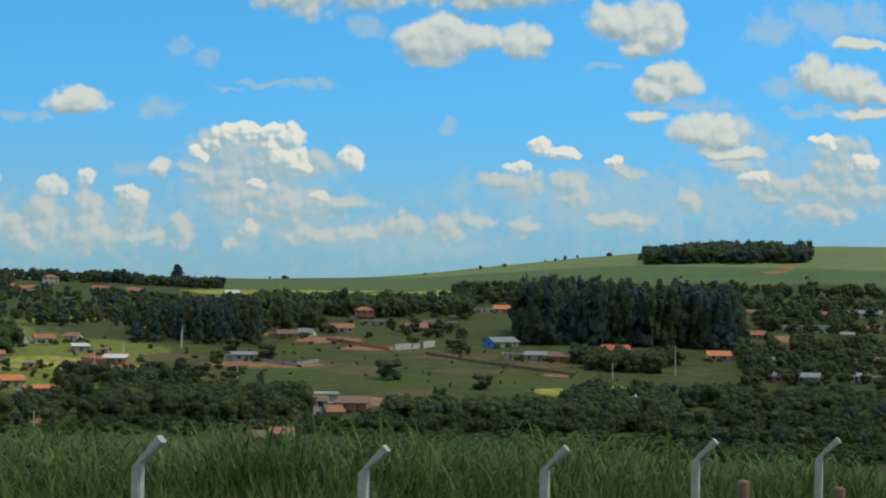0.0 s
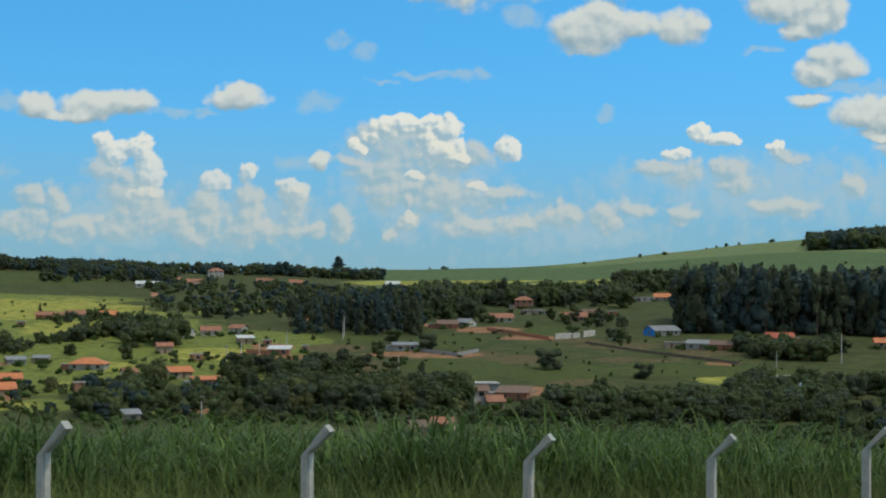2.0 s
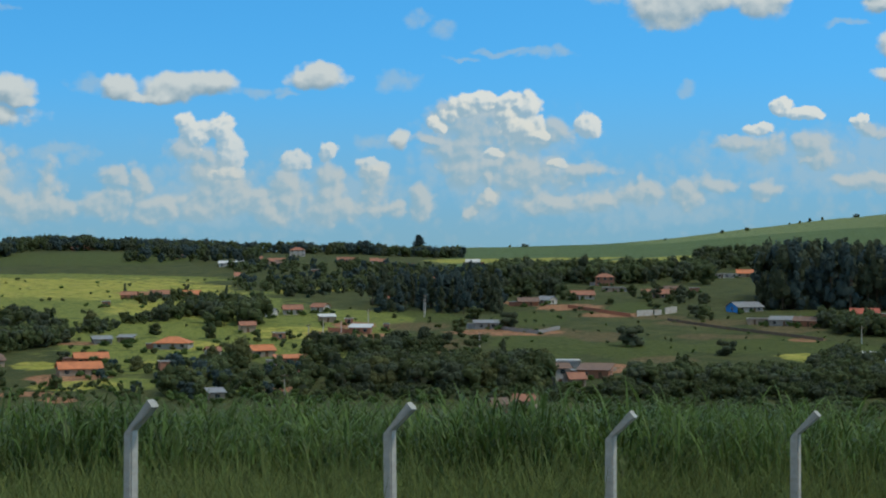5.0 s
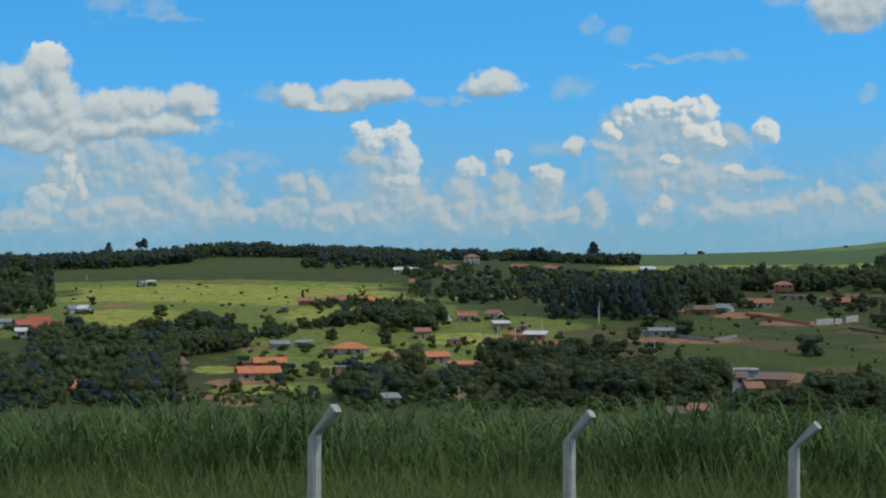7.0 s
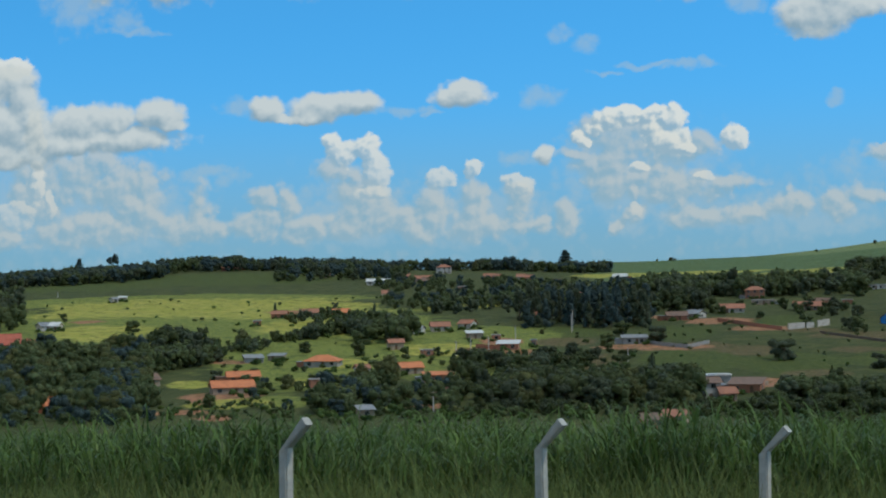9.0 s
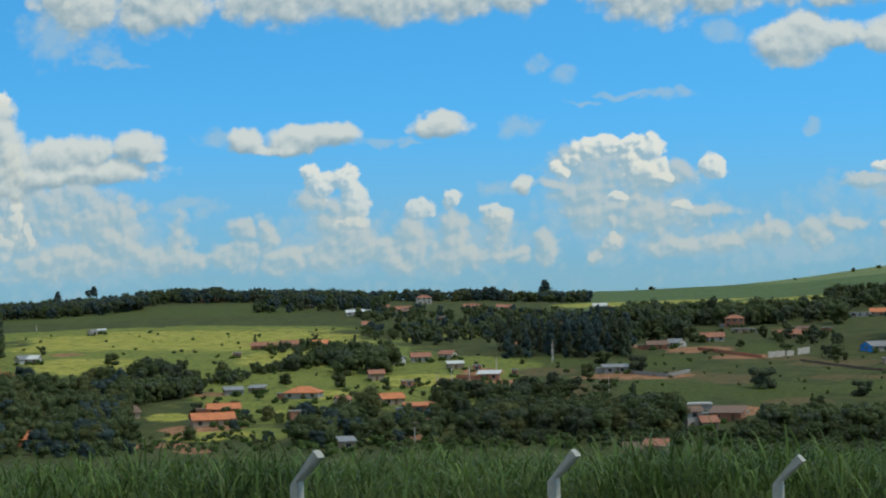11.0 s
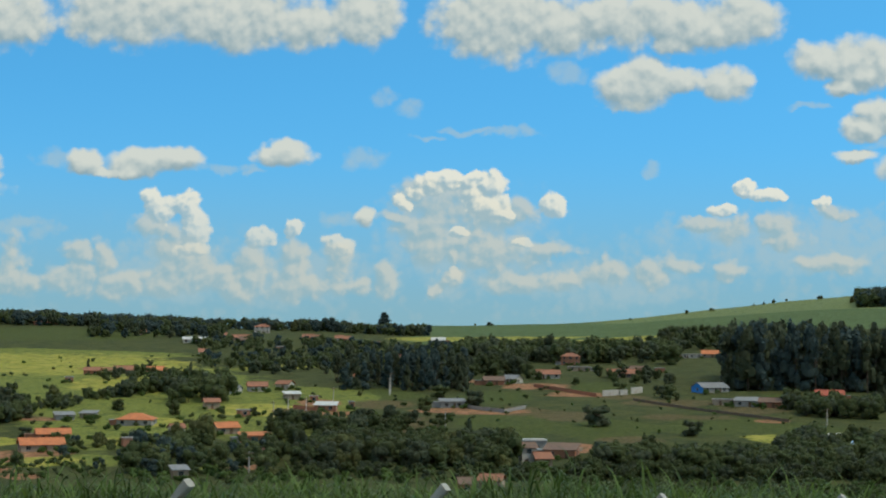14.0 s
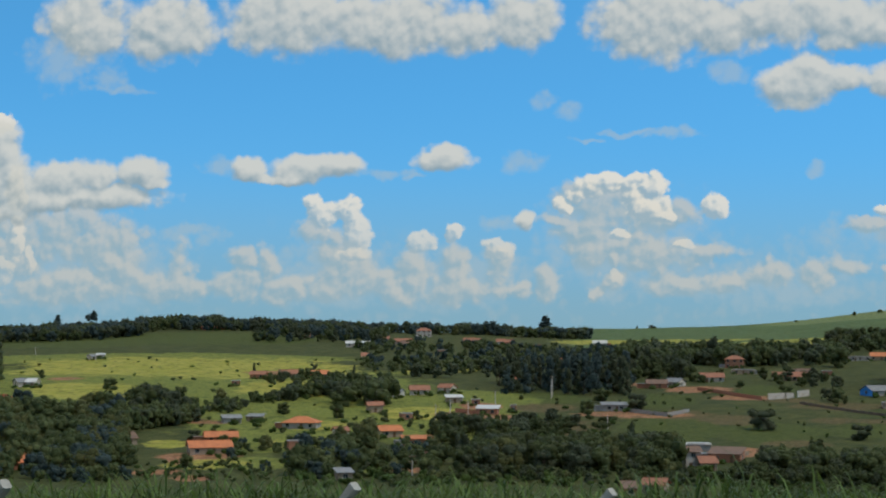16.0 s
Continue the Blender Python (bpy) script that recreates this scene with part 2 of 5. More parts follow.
over = wmix(wmath("MULTIPLY", dens, front), over, body)
over = wmix(wmath("MULTIPLY", wmath("MULTIPLY", near_cover, 0.92), front), over, wmix(near_light, (0.285, 0.385, 0.445), (0.66, 0.675, 0.645)))
# broken cloud over the rest of the sky
dome = wvec("DIVIDE", way, None)
up = wmath("MAXIMUM", sep.outputs[2], 0.09)
rest = wnode("ShaderNodeCombineXYZ")
wlink(up, rest.inputs[0]), wlink(up, rest.inputs[1]), wlink(up, rest.inputs[2])
wlink(rest.outputs[0], dome.node.inputs[1])
drift = wnode("ShaderNodeTexNoise")
drift.inputs["Scale"].default_value, drift.inputs["Detail"].default_value = 1.3, 6.0
wlink(dome, drift.inputs["Vector"])
beyond = wmath("MAXIMUM", wramp(sep.outputs[2], 0.23, 0.32), wmath("SUBTRACT", 1.0, wramp(sep.outputs[1], 0.68, 0.85)))
broken = wmath("MULTIPLY", wramp(drift.outputs[0], 0.40, 0.54), beyond)
over = wmix(wmath("MULTIPLY", broken, 0.95), over, (0.70, 0.71, 0.70))
back = wnode("ShaderNodeBackground")
wlink(over, back.inputs[0])
back.inputs[1].default_value = 1.0
wout = wnode("ShaderNodeOutputWorld")
wlink(back.outputs[0], wout.inputs[0])

sun = new("sun", bpy.data.lights.new("sun", "SUN"))
sun.data.energy, sun.data.angle, sun.data.color = 2.1, radians(2.0), (1.0, 0.92, 0.78)
sun.matrix_world = look(ahead(SUN_YAW, SUN_UP) * 50, (0, 0, 0))

# ---- materials ----
def material(name, colour, second, scale=1.0, rough=0.85, bump=0.0, bump_scale=None, island=0.0, by_object=0.0, spec=0.25, metal=0.0, place="Object"):
    """A surface that varies between two colours at two sizes, with a fine relief."""
    m = bpy.data.materials.new(name)
    m.use_nodes = True
    t = m.node_tree
    p = t.nodes["Principled BSDF"]
    tc = t.nodes.new("ShaderNodeTexCoord")
    big, fine = t.nodes.new("ShaderNodeTexNoise"), t.nodes.new("ShaderNodeTexNoise")
    for n, s in ((big, scale), (fine, scale * 7.3)):
        n.inputs["Scale"].default_value, n.inputs["Detail"].default_value = s, 5.0
        t.links.new(tc.outputs[place], n.inputs["Vector"])
    add = t.nodes.new("ShaderNodeMath")
    add.operation = "MULTIPLY_ADD"
    t.links.new(fine.outputs[0], add.inputs[0])
    add.inputs[1].default_value = 0.6
    t.links.new(big.outputs[0], add.inputs[2])
    spread = t.nodes.new("ShaderNodeMapRange")
    t.links.new(add.outputs[0], spread.inputs[0])
    spread.inputs[1].default_value, spread.inputs[2].default_value = 0.55, 1.05
    mix = t.nodes.new("ShaderNodeMix")
    mix.data_type = "RGBA"
    mix.inputs[6].default_value, mix.inputs[7].default_value = (*colour, 1), (*second, 1)
    t.links.new(spread.outputs[0], mix.inputs[0])
    out = mix.outputs[2]
    for amount, kind, socket in ((island, "ShaderNodeNewGeometry", "Random Per Island"), (by_object, "ShaderNodeObjectInfo", "Random")):
        if not amount:
            continue
        g = t.nodes.new(kind)
        r = t.nodes.new("ShaderNodeMapRange")
        r.inputs[3].default_value, r.inputs[4].default_value = 1 - amount, 1 + amount
        t.links.new(g.outputs[socket], r.inputs[0])
        v = t.nodes.new("ShaderNodeVectorMath")
        v.operation = "SCALE"
        t.links.new(out, v.inputs[0])
        t.links.new(r.outputs[0], v.inputs["Scale"])
        out = v.outputs[0]
    t.links.new(out, p.inputs["Base Color"])
    p.inputs["Roughness"].default_value, p.inputs["Metallic"].default_value = rough, metal
    p.inputs["Specular IOR Level"].default_value = spec
    if bump:
        b = t.nodes.new("ShaderNodeBump")
        b.inputs["Strength"].default_value, b.inputs["Distance"].default_value = bump, 0.02
        t.links.new((fine if bump_scale is None else big).outputs[0], b.inputs["Height"])
        t.links.new(b.outputs[0], p.inputs["Normal"])
    return m


def leafy(name, colour, second, island=0.2, by_object=0.25, through=0.4, rough=0.7):
    """Leaves: matt, a little light comes through them."""
    m = material(name, colour, second, 0.4, rough, island=island, by_object=by_object, spec=0.15)
    t = m.node_tree
    p = t.nodes["Principled BSDF"]
    tr = t.nodes.new("ShaderNodeBsdfTranslucent")
    ms = t.nodes.new("ShaderNodeMixShader")
    ms.inputs[0].default_value = through
    t.links.new(p.inputs["Base Color"].links[0].from_socket, tr.inputs[0])
    t.links.new(p.outputs[0], ms.inputs[1])
    t.links.new(tr.outputs[0], ms.inputs[2])
    t.links.new(ms.outputs[0], t.nodes["Material Output"].inputs[0])
    return m


PLASTER = material("cream_plaster", (0.36, 0.28, 0.21), (0.24, 0.18, 0.13), 0.6, 0.9, 0.3)
PLASTER_GREY = material("grey_render", (0.33, 0.31, 0.29), (0.22, 0.21, 0.20), 0.7, 0.9, 0.3)
# shaded side of the road bank, put into the low wall's colour
BANK_SHADE = material("shaded_bank", (0.19, 0.14, 0.105), (0.10, 0.08, 0.06), 0.5, 0.95, 0.4)
WHITEWASH = material("whitewash", (0.54, 0.50, 0.45), (0.33, 0.29, 0.25), 0.5, 0.9, 0.2)
BRICK = material("bare_brick", (0.38, 0.17, 0.10), (0.27, 0.12, 0.08), 0.9, 0.95, 0.4)
PAINT_BLUE = material("blue_paint", (0.03, 0.22, 0.62), (0.02, 0.17, 0.50), 0.5, 0.6)
TILE_NEW = material("bright_clay_tile", (0.58, 0.20, 0.08), (0.38, 0.13, 0.06), 0.8, 0.85, 0.5)
TILE = material("clay_tile", (0.36, 0.155, 0.09), (0.22, 0.10, 0.065), 0.8, 0.9, 0.5)
TILE_RED = material("red_clay_tile", (0.42, 0.11, 0.065), (0.28, 0.08, 0.05), 0.8, 0.9, 0.5)
TILE_OLD = material("weathered_tile", (0.22, 0.13, 0.09), (0.13, 0.09, 0.07), 0.7, 0.95, 0.5)
SHEET = material("fibre_cement_sheet", (0.25, 0.25, 0.25), (0.16, 0.155, 0.15), 0.6, 0.8, 0.3)
SHEET_WHITE = material("white_sheet_roof", (0.60, 0.58, 0.54), (0.40, 0.38, 0.35), 0.4, 0.6)
SHEET_BLUE = material("pale_blue_sheet", (0.42, 0.58, 0.70), (0.32, 0.46, 0.58), 0.4, 0.6)
SLAB = material("concrete_slab", (0.40, 0.37, 0.34), (0.28, 0.25, 0.23), 0.7, 0.9, 0.3)
CONCRETE = material("post_concrete", (0.47, 0.44, 0.39), (0.30, 0.285, 0.25), 3.0, 0.9, 0.5, by_object=0.06)
POLE = material("pole_concrete", (0.50, 0.46, 0.42), (0.36, 0.33, 0.30), 0.8, 0.9)
WOOD = material("grey_brown_wood", (0.24, 0.15, 0.09), (0.13, 0.09, 0.06), 5.0, 0.9, 0.6)
DOOR = material("door_paint", (0.16, 0.09, 0.05), (0.09, 0.06, 0.04), 1.2, 0.7)
GLASS = material("dark_window_glass", (0.02, 0.025, 0.03), (0.03, 0.035, 0.04), 0.5, 0.15, spec=0.5)
FRAME = material("window_frame_paint", (0.35, 0.33, 0.30), (0.25, 0.24, 0.22), 1.5, 0.7)
WIRE = material("galvanised_wire", (0.18, 0.18, 0.18), (0.10, 0.09, 0.08), 5.0, 0.5, metal=0.6)
BARK = material("bark", (0.10, 0.075, 0.055), (0.05, 0.04, 0.03), 2.0, 0.95, 0.5)
LEAF = leafy("broad_leaves", (0.086, 0.102, 0.038), (0.062, 0.076, 0.03), 0.22, 0.32)
LEAF_GUM = leafy("gum_leaves", (0.086, 0.1, 0.056), (0.066, 0.08, 0.046), 0.22, 0.15)
LEAF_FAR = leafy("far_leaves", (0.096, 0.116, 0.044), (0.068, 0.086, 0.034), 0.2, 0.1)
LEAF_PALE = leafy("pale_olive_leaves", (0.20, 0.21, 0.085), (0.12, 0.135, 0.055), 0.2, 0.1)
LEAF_LIGHT = leafy("light_olive_leaves", (0.140, 0.162, 0.065), (0.090, 0.112, 0.045), 0.22, 0.1)
LEAF_OLIVE = leafy("olive_leaves", (0.128, 0.13, 0.048), (0.088, 0.096, 0.036), 0.22, 0.2)
# ridge tree green with the blue of distance haze mixed into it
LEAF_HAZE = leafy("hazed_leaves", (0.066, 0.094, 0.086), (0.05, 0.074, 0.068), 0.3, 0.1)
BUSH = leafy("bush_leaves", (0.10, 0.14, 0.035), (0.05, 0.085, 0.022))
CANE = leafy("cane_leaves", (0.114, 0.165, 0.038), (0.062, 0.102, 0.026), 0.5, 0.0, 0.42, 0.42)
GRASS = leafy("tall_grass", (0.155, 0.178, 0.050), (0.100, 0.128, 0.036), 0.4, 0.0, 0.45)


def ground_material():
    m = bpy.data.materials.new("land_cover")
    m.use_nodes = True
    t = m.node_tree
    p = t.nodes["Principled BSDF"]
    p.inputs["Roughness"].default_value, p.inputs["Specular IOR Level"].default_value = 0.95, 0.1
    tc = t.nodes.new("ShaderNodeTexCoord")

    def noise_at(scale, lo, hi, stretch=(1, 1, 1)):
        mp = t.nodes.new("ShaderNodeMapping")
        mp.inputs["Scale"].default_value = stretch
        t.links.new(tc.outputs["Object"], mp.inputs[0])
        n = t.nodes.new("ShaderNodeTexNoise")
        n.inputs["Scale"].default_value, n.inputs["Detail"].default_value, n.inputs["Roughness"].default_value = scale, 7.0, 0.6
        t.links.new(mp.outputs[0], n.inputs["Vector"])
        r = t.nodes.new("ShaderNodeMapRange")
        r.inputs[1].default_value, r.inputs[2].default_value = lo, hi
        t.links.new(n.outputs[0], r.inputs[0])
        return r.outputs[0]

    def blend(fac, a, b):
        x = t.nodes.new("ShaderNodeMix")
        x.data_type = "RGBA"
        for i, v in ((0, fac), (6, a), (7, b)):
            if isinstance(v, tuple):
                x.inputs[i].default_value = (*v, 1)
            else:
                t.links.new(v, x.inputs[i])
        return x.outputs[2]

    def edge(name, rough):
        a = t.nodes.new("ShaderNodeAttribute")
        a.attribute_name = name
        s = t.nodes.new("ShaderNodeMath")
        s.operation = "MULTIPLY_ADD"
        t.links.new(rough, s.inputs[0])
        s.inputs[1].default_value = 0.5
        t.links.new(a.outputs["Fac"], s.inputs[2])
        r = t.nodes.new("ShaderNodeMapRange")
        r.inputs[1].default_value, r.inputs[2].default_value = 0.55, 0.85
        t.links.new(s.outputs[0], r.inputs[0])
        return r.outputs[0]

    big, mid, fine = noise_at(0.02, 0.35, 0.65), noise_at(0.12, 0.35, 0.65), noise_at(0.9, 0.3, 0.7)
    rows = noise_at(0.05, 0.3, 0.7, (0.12, 1.2, 1))
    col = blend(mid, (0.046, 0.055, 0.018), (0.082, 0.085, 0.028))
    # pasture colour is lowered to carry the cloud shade on the right
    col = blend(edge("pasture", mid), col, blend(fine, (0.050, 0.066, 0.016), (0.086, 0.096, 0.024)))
    # the same pasture with the left slope's sunlight put into its colour
    col = blend(edge("sunlit_pasture", mid), col, blend(fine, (0.125, 0.150, 0.030), (0.200, 0.205, 0.046)))
    col = blend(edge("brown", mid), col, blend(fine, (0.075, 0.062, 0.026), (0.145, 0.105, 0.048)))
    col = blend(edge("crop", big), col, blend(rows, (0.075, 0.110, 0.043), (0.110, 0.150, 0.058)))
    col = blend(edge("field", big), col, blend(rows, (0.140, 0.175, 0.070), (0.175, 0.205, 0.082)))
    # yellow of dry grass, also raised to carry the sun on the left
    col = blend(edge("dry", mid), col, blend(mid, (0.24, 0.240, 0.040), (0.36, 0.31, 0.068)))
    col = blend(edge("soil", mid), col, blend(fine, (0.22, 0.095, 0.050), (0.38, 0.19, 0.10)))
    tuft = noise_at(0.28, 0.52, 0.64)
    part_cut = t.nodes.new("ShaderNodeMath")
    part_cut.operation = "MULTIPLY"
    t.links.new(tuft, part_cut.inputs[0])
    part_cut.inputs[1].default_value = 0.75
    tuft_cut = part_cut.outputs[0]
    col = blend(tuft_cut, col, blend(mid, (0.030, 0.044, 0.014), (0.075, 0.090, 0.024)))
    dark = t.nodes.new("ShaderNodeMapRange")
    dark.inputs[3].default_value, dark.inputs[4].default_value = 0.72, 1.2
    t.links.new(fine, dark.inputs[0])
    v = t.nodes.new("ShaderNodeVectorMath")
    v.operation = "SCALE"
    t.links.new(col, v.inputs[0])
    t.links.new(dark.outputs[0], v.inputs["Scale"])
    t.links.new(v.outputs[0], p.inputs["Base Color"])
    b = t.nodes.new("ShaderNodeBump")
    b.inputs["Strength"].default_value, b.inputs["Distance"].default_value = 0.6, 0.4
    t.links.new(fine, b.inputs["Height"])
    t.links.new(b.outputs[0], p.inputs["Normal"])
    return m


LAND = ground_material()

# ---- the land ----
def smooth(e0, e1, v):
    s = np.clip((v - e0) / (e1 - e0), 0.0, 1.0)
    return s * s * (3 - 2 * s)


# the land, by distance from where the camera stands: metres out, metres above the eye
LAND_D = [0, 6, 10, 14, 20, 26, 35, 60, 100, 150, 200, 260, 330, 424, 520, 620, 800, 1000, 1150]
LAND_Z = [-1.6, -2.0, -2.7, -3.45, -4.05, -4.65, -5.8, -8.9, -14, -20.5, -25.5, -29.5, -31.5, -30, -25, -19.5, -13, -5, 1]
RIDGE_YAW = [-60, -25, -22, -17, -14, -11, -8, -5, -1, 2, 5, 9, 12.5, 16, 19, 23, 40]
RIDGE_UP = [1.6, 1.88, 1.84, 1.64, 1.32, 0.95, 0.62, 0.48, 0.38, 0.26, 0.29, 0.36, 0.50, 0.26, 0.09, -0.1, -0.3]
RIDGE_D = [1700, 1700, 1700, 1650, 1600, 1550, 1550, 1550, 1500, 1250, 1200, 1200, 1200, 1200, 1200, 1200, 1200]


def land(x, y):
    """Height of the ground at x, y (numbers or arrays)."""
    d, yaw = np.hypot(x, y), np.degrees(np.arctan2(-x, y))
    front = sum(np.interp(d * k, LAND_D, LAND_Z) for k in (0.94, 0.97, 1.0, 1.03, 1.06)) / 5
    ahead = smooth(75, 45, np.abs(yaw))
    yaw = np.clip(yaw, -60, 40)
    up = sum(np.interp(yaw + k, RIDGE_YAW, RIDGE_UP) for k in (-1.2, -0.6, 0, 0.6, 1.2)) / 5
    rd = np.interp(yaw, RIDGE_YAW, RIDGE_D)
    top = rd * np.tan(np.radians(up))
    s = np.clip((d - 760) / (rd - 760), 0, 1)
    base = np.interp(np.minimum(d, 760), LAND_D, LAND_Z)
    far = base + (top - base) * (1.25 * s - 0.25 * s * s) - 0.02 * np.maximum(d - rd, 0)
    z = np.where(d < 700, front, front + (far - front) * smooth(700, 800, d))
    roll = np.sin(x * 0.021 + 1.3) * np.sin(y * 0.017) + 0.5 * np.sin(x * 0.057 + y * 0.031) * np.sin(y * 0.049 - x * 0.013)
    z = z + 0.55 * roll * smooth(120, 300, d)
    return EYE + z * ahead + (1 - ahead) * np.minimum(-1.6 - 0.01 * d, front * 0.3)

def at(yaw, d, lift=0.0):
    x, y = -d * math.sin(radians(yaw)), d * math.cos(radians(yaw))
    return Vector((x, y, float(land(x, y)) + lift))


ZONES = []


def zone(kind, yaw, d, half_yaw, half_d):
    ZONES.append((kind, yaw, d, half_yaw, half_d))


# left slope zones paint in sunlight, the darker pasture zones cloud shade
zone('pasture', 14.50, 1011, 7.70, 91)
zone('sunlit_pasture', 14.50, 835, 8.51, 40)
zone('sunlit_pasture', 17.04, 590, 2.43, 35)
zone('sunlit_pasture', 9.90, 468, 1.93, 51)
zone('sunlit_pasture', 10.31, 393, 1.32, 20)
zone('sunlit_pasture', 8.09, 465, 1.22, 39)
zone('sunlit_pasture', 13.51, 669, 8.92, 157)
zone('sunlit_pasture', 14.49, 556, 6.08, 58)
zone('sunlit_pasture', 8.05, 543, 6.69, 115)
zone('sunlit_pasture', 2.47, 561, 2.23, 69)
zone('sunlit_pasture', 9.41, 465, 1.62, 30)
zone('sunlit_pasture', 5.68, 509, 0.91, 39)
zone('sunlit_pasture', 1.67, 573, 1.82, 32)
zone('sunlit_pasture', 2.47, 447, 0.81, 38)
zone('sunlit_pasture', 6.86, 380, 1.01, 13)
zone('sunlit_pasture', 4.28, 435, 0.81, 16)
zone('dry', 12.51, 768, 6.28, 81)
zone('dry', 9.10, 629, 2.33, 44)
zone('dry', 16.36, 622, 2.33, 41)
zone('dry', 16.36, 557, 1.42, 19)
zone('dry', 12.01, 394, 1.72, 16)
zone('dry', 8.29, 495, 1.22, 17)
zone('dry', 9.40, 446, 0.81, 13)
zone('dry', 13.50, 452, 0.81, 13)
zone('soil', 13.80, 377, 1.11, 7)
zone('soil', 12.61, 361, 0.73, 7)
zone('soil', 11.91, 507, 1.01, 7)
zone('soil', 16.95, 690, 0.81, 14)
zone('soil', 9.10, 732, 1.62, 21)
zone('soil', 13.01, 405, 0.41, 15)
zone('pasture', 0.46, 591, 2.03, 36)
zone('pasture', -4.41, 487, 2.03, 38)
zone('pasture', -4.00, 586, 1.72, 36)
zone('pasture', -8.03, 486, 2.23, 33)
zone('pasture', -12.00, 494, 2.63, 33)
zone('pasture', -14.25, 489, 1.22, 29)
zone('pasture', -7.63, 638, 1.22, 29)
zone('dry', 4.48, 531, 1.93, 21)
zone('dry', 1.97, 503, 1.01, 17)
zone('dry', 2.47, 433, 0.61, 28)
zone('dry', -13.67, 464, 1.22, 14)
zone('dry', 4.28, 438, 0.61, 11)
zone('soil', 3.08, 524, 0.93, 10)
zone('soil', 2.27, 557, 0.85, 16)
zone('soil', 1.57, 517, 0.73, 10)
zone('soil', -2.79, 531, 2.23, 14)
zone('soil', -5.41, 639, 1.42, 21)
zone('soil', -6.72, 597, 1.22, 13)
zone('soil', -13.76, 514, 0.81, 6)
zone('soil', -3.59, 670, 1.22, 13)
zone('soil', 12.30, 416, 1.42, 10)
zone('soil', 4.87, 379, 1.01, 7)
zone('soil', -6.63, 429, 1.01, 14)
zone('brown', -6.63, 514, 1.22, 19)
zone('brown', -10.03, 521, 1.01, 10)
zone('brown', -4.81, 531, 1.01, 16)
zone('brown', -12.98, 549, 1.42, 20)
zone('brown', -8.83, 454, 1.22, 8)
zone('brown', 0.05, 553, 1.52, 20)
zone('brown', -0.76, 484, 1.32, 26)
zone('brown', -10.23, 569, 2.03, 16)
zone('brown', -11.41, 522, 1.22, 8)
zone('brown', -8.43, 589, 1.22, 9)
zone('brown', 13.06, 512, 1.62, 10)
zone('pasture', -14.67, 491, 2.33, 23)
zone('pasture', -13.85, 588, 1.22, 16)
zone('dry', -17.96, 464, 0.81, 8)
zone('soil', -21.95, 693, 0.93, 33)
zone('soil', -21.96, 1342, 0.18, 48)
zone('soil', -21.61, 1241, 0.24, 50)
zone('soil', -21.19, 1166, 0.45, 30)
zone('brown', -23.68, 559, 1.01, 12)
zone('brown', -22.53, 630, 1.22, 17)
zone('dry', -3.99, 1105, 3.85, 51)
zone('dry', -8.46, 1028, 2.84, 47)
zone('dry', 2.92, 766, 0.93, 19)
zone('dry', 4.54, 755, 0.61, 24)
zone('crop', -3.71, 1376, 6.51, 148)


def grid_mesh(name, x, y, z):
    """A closed ring of quads, rows outwards, columns round."""
    r, c = x.shape
    verts = np.stack([x, y, z], -1).reshape(-1, 3)
    i = np.arange(r - 1)[:, None] * c
    j = np.arange(c)[None]
    k = (j + 1) % c
    quads = np.stack([i + j, i + c + j, i + c + k, i + k], -1).reshape(-1, 4)
    me = bpy.data.meshes.new(name)
    me.vertices.add(len(verts))
    me.vertices.foreach_set("co", verts.ravel())
    me.loops.add(quads.size)
    me.loops.foreach_set("vertex_index", quads.ravel())
    me.polygons.add(len(quads))
    me.polygons.foreach_set("loop_start", np.arange(len(quads)) * 4)
    me.polygons.foreach_set("use_smooth", np.ones(len(quads), bool))
    me.update(calc_edges=True)
    return me


rings = np.concatenate([np.array([0.02]), np.arange(0.5, 40, 1.0), np.arange(40, 300, 8.0), np.arange(300, 900, 3.0), np.arange(900, 1750, 9.0), np.geomspace(1750, 4900, 14)])
turns = np.concatenate([np.arange(-180, -34, 6.0), np.arange(-34, 34, 0.22), np.arange(34, 180, 6.0)])
D2, Y2 = np.meshgrid(rings, turns, indexing="ij")
GX, GY = -D2 * np.sin(np.radians(Y2)), D2 * np.cos(np.radians(Y2))
ground = new("ground", grid_mesh("ground", GX, GY, land(GX, GY)))
ground.data.materials.append(LAND)
tagged(ground, "rolling green farmland with pasture and red earth", "ground", kind="structure")
wob = np.sin(GX * 0.05 + 2 * np.sin(GY * 0.031)) * np.sin(GY * 0.043 + 1.5 * np.sin(GX * 0.027))
for kind in ("pasture", "sunlit_pasture", "brown", "dry", "crop", "field", "soil"):
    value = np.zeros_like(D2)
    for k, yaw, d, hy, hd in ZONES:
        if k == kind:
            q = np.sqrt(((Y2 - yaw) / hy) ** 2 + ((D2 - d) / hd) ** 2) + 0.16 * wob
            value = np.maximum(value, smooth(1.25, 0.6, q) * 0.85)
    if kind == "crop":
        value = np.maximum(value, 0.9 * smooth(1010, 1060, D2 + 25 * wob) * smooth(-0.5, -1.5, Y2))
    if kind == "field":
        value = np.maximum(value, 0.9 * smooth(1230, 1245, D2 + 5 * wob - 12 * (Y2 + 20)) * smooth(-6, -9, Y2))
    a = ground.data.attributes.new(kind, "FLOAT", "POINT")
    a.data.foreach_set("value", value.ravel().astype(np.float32))


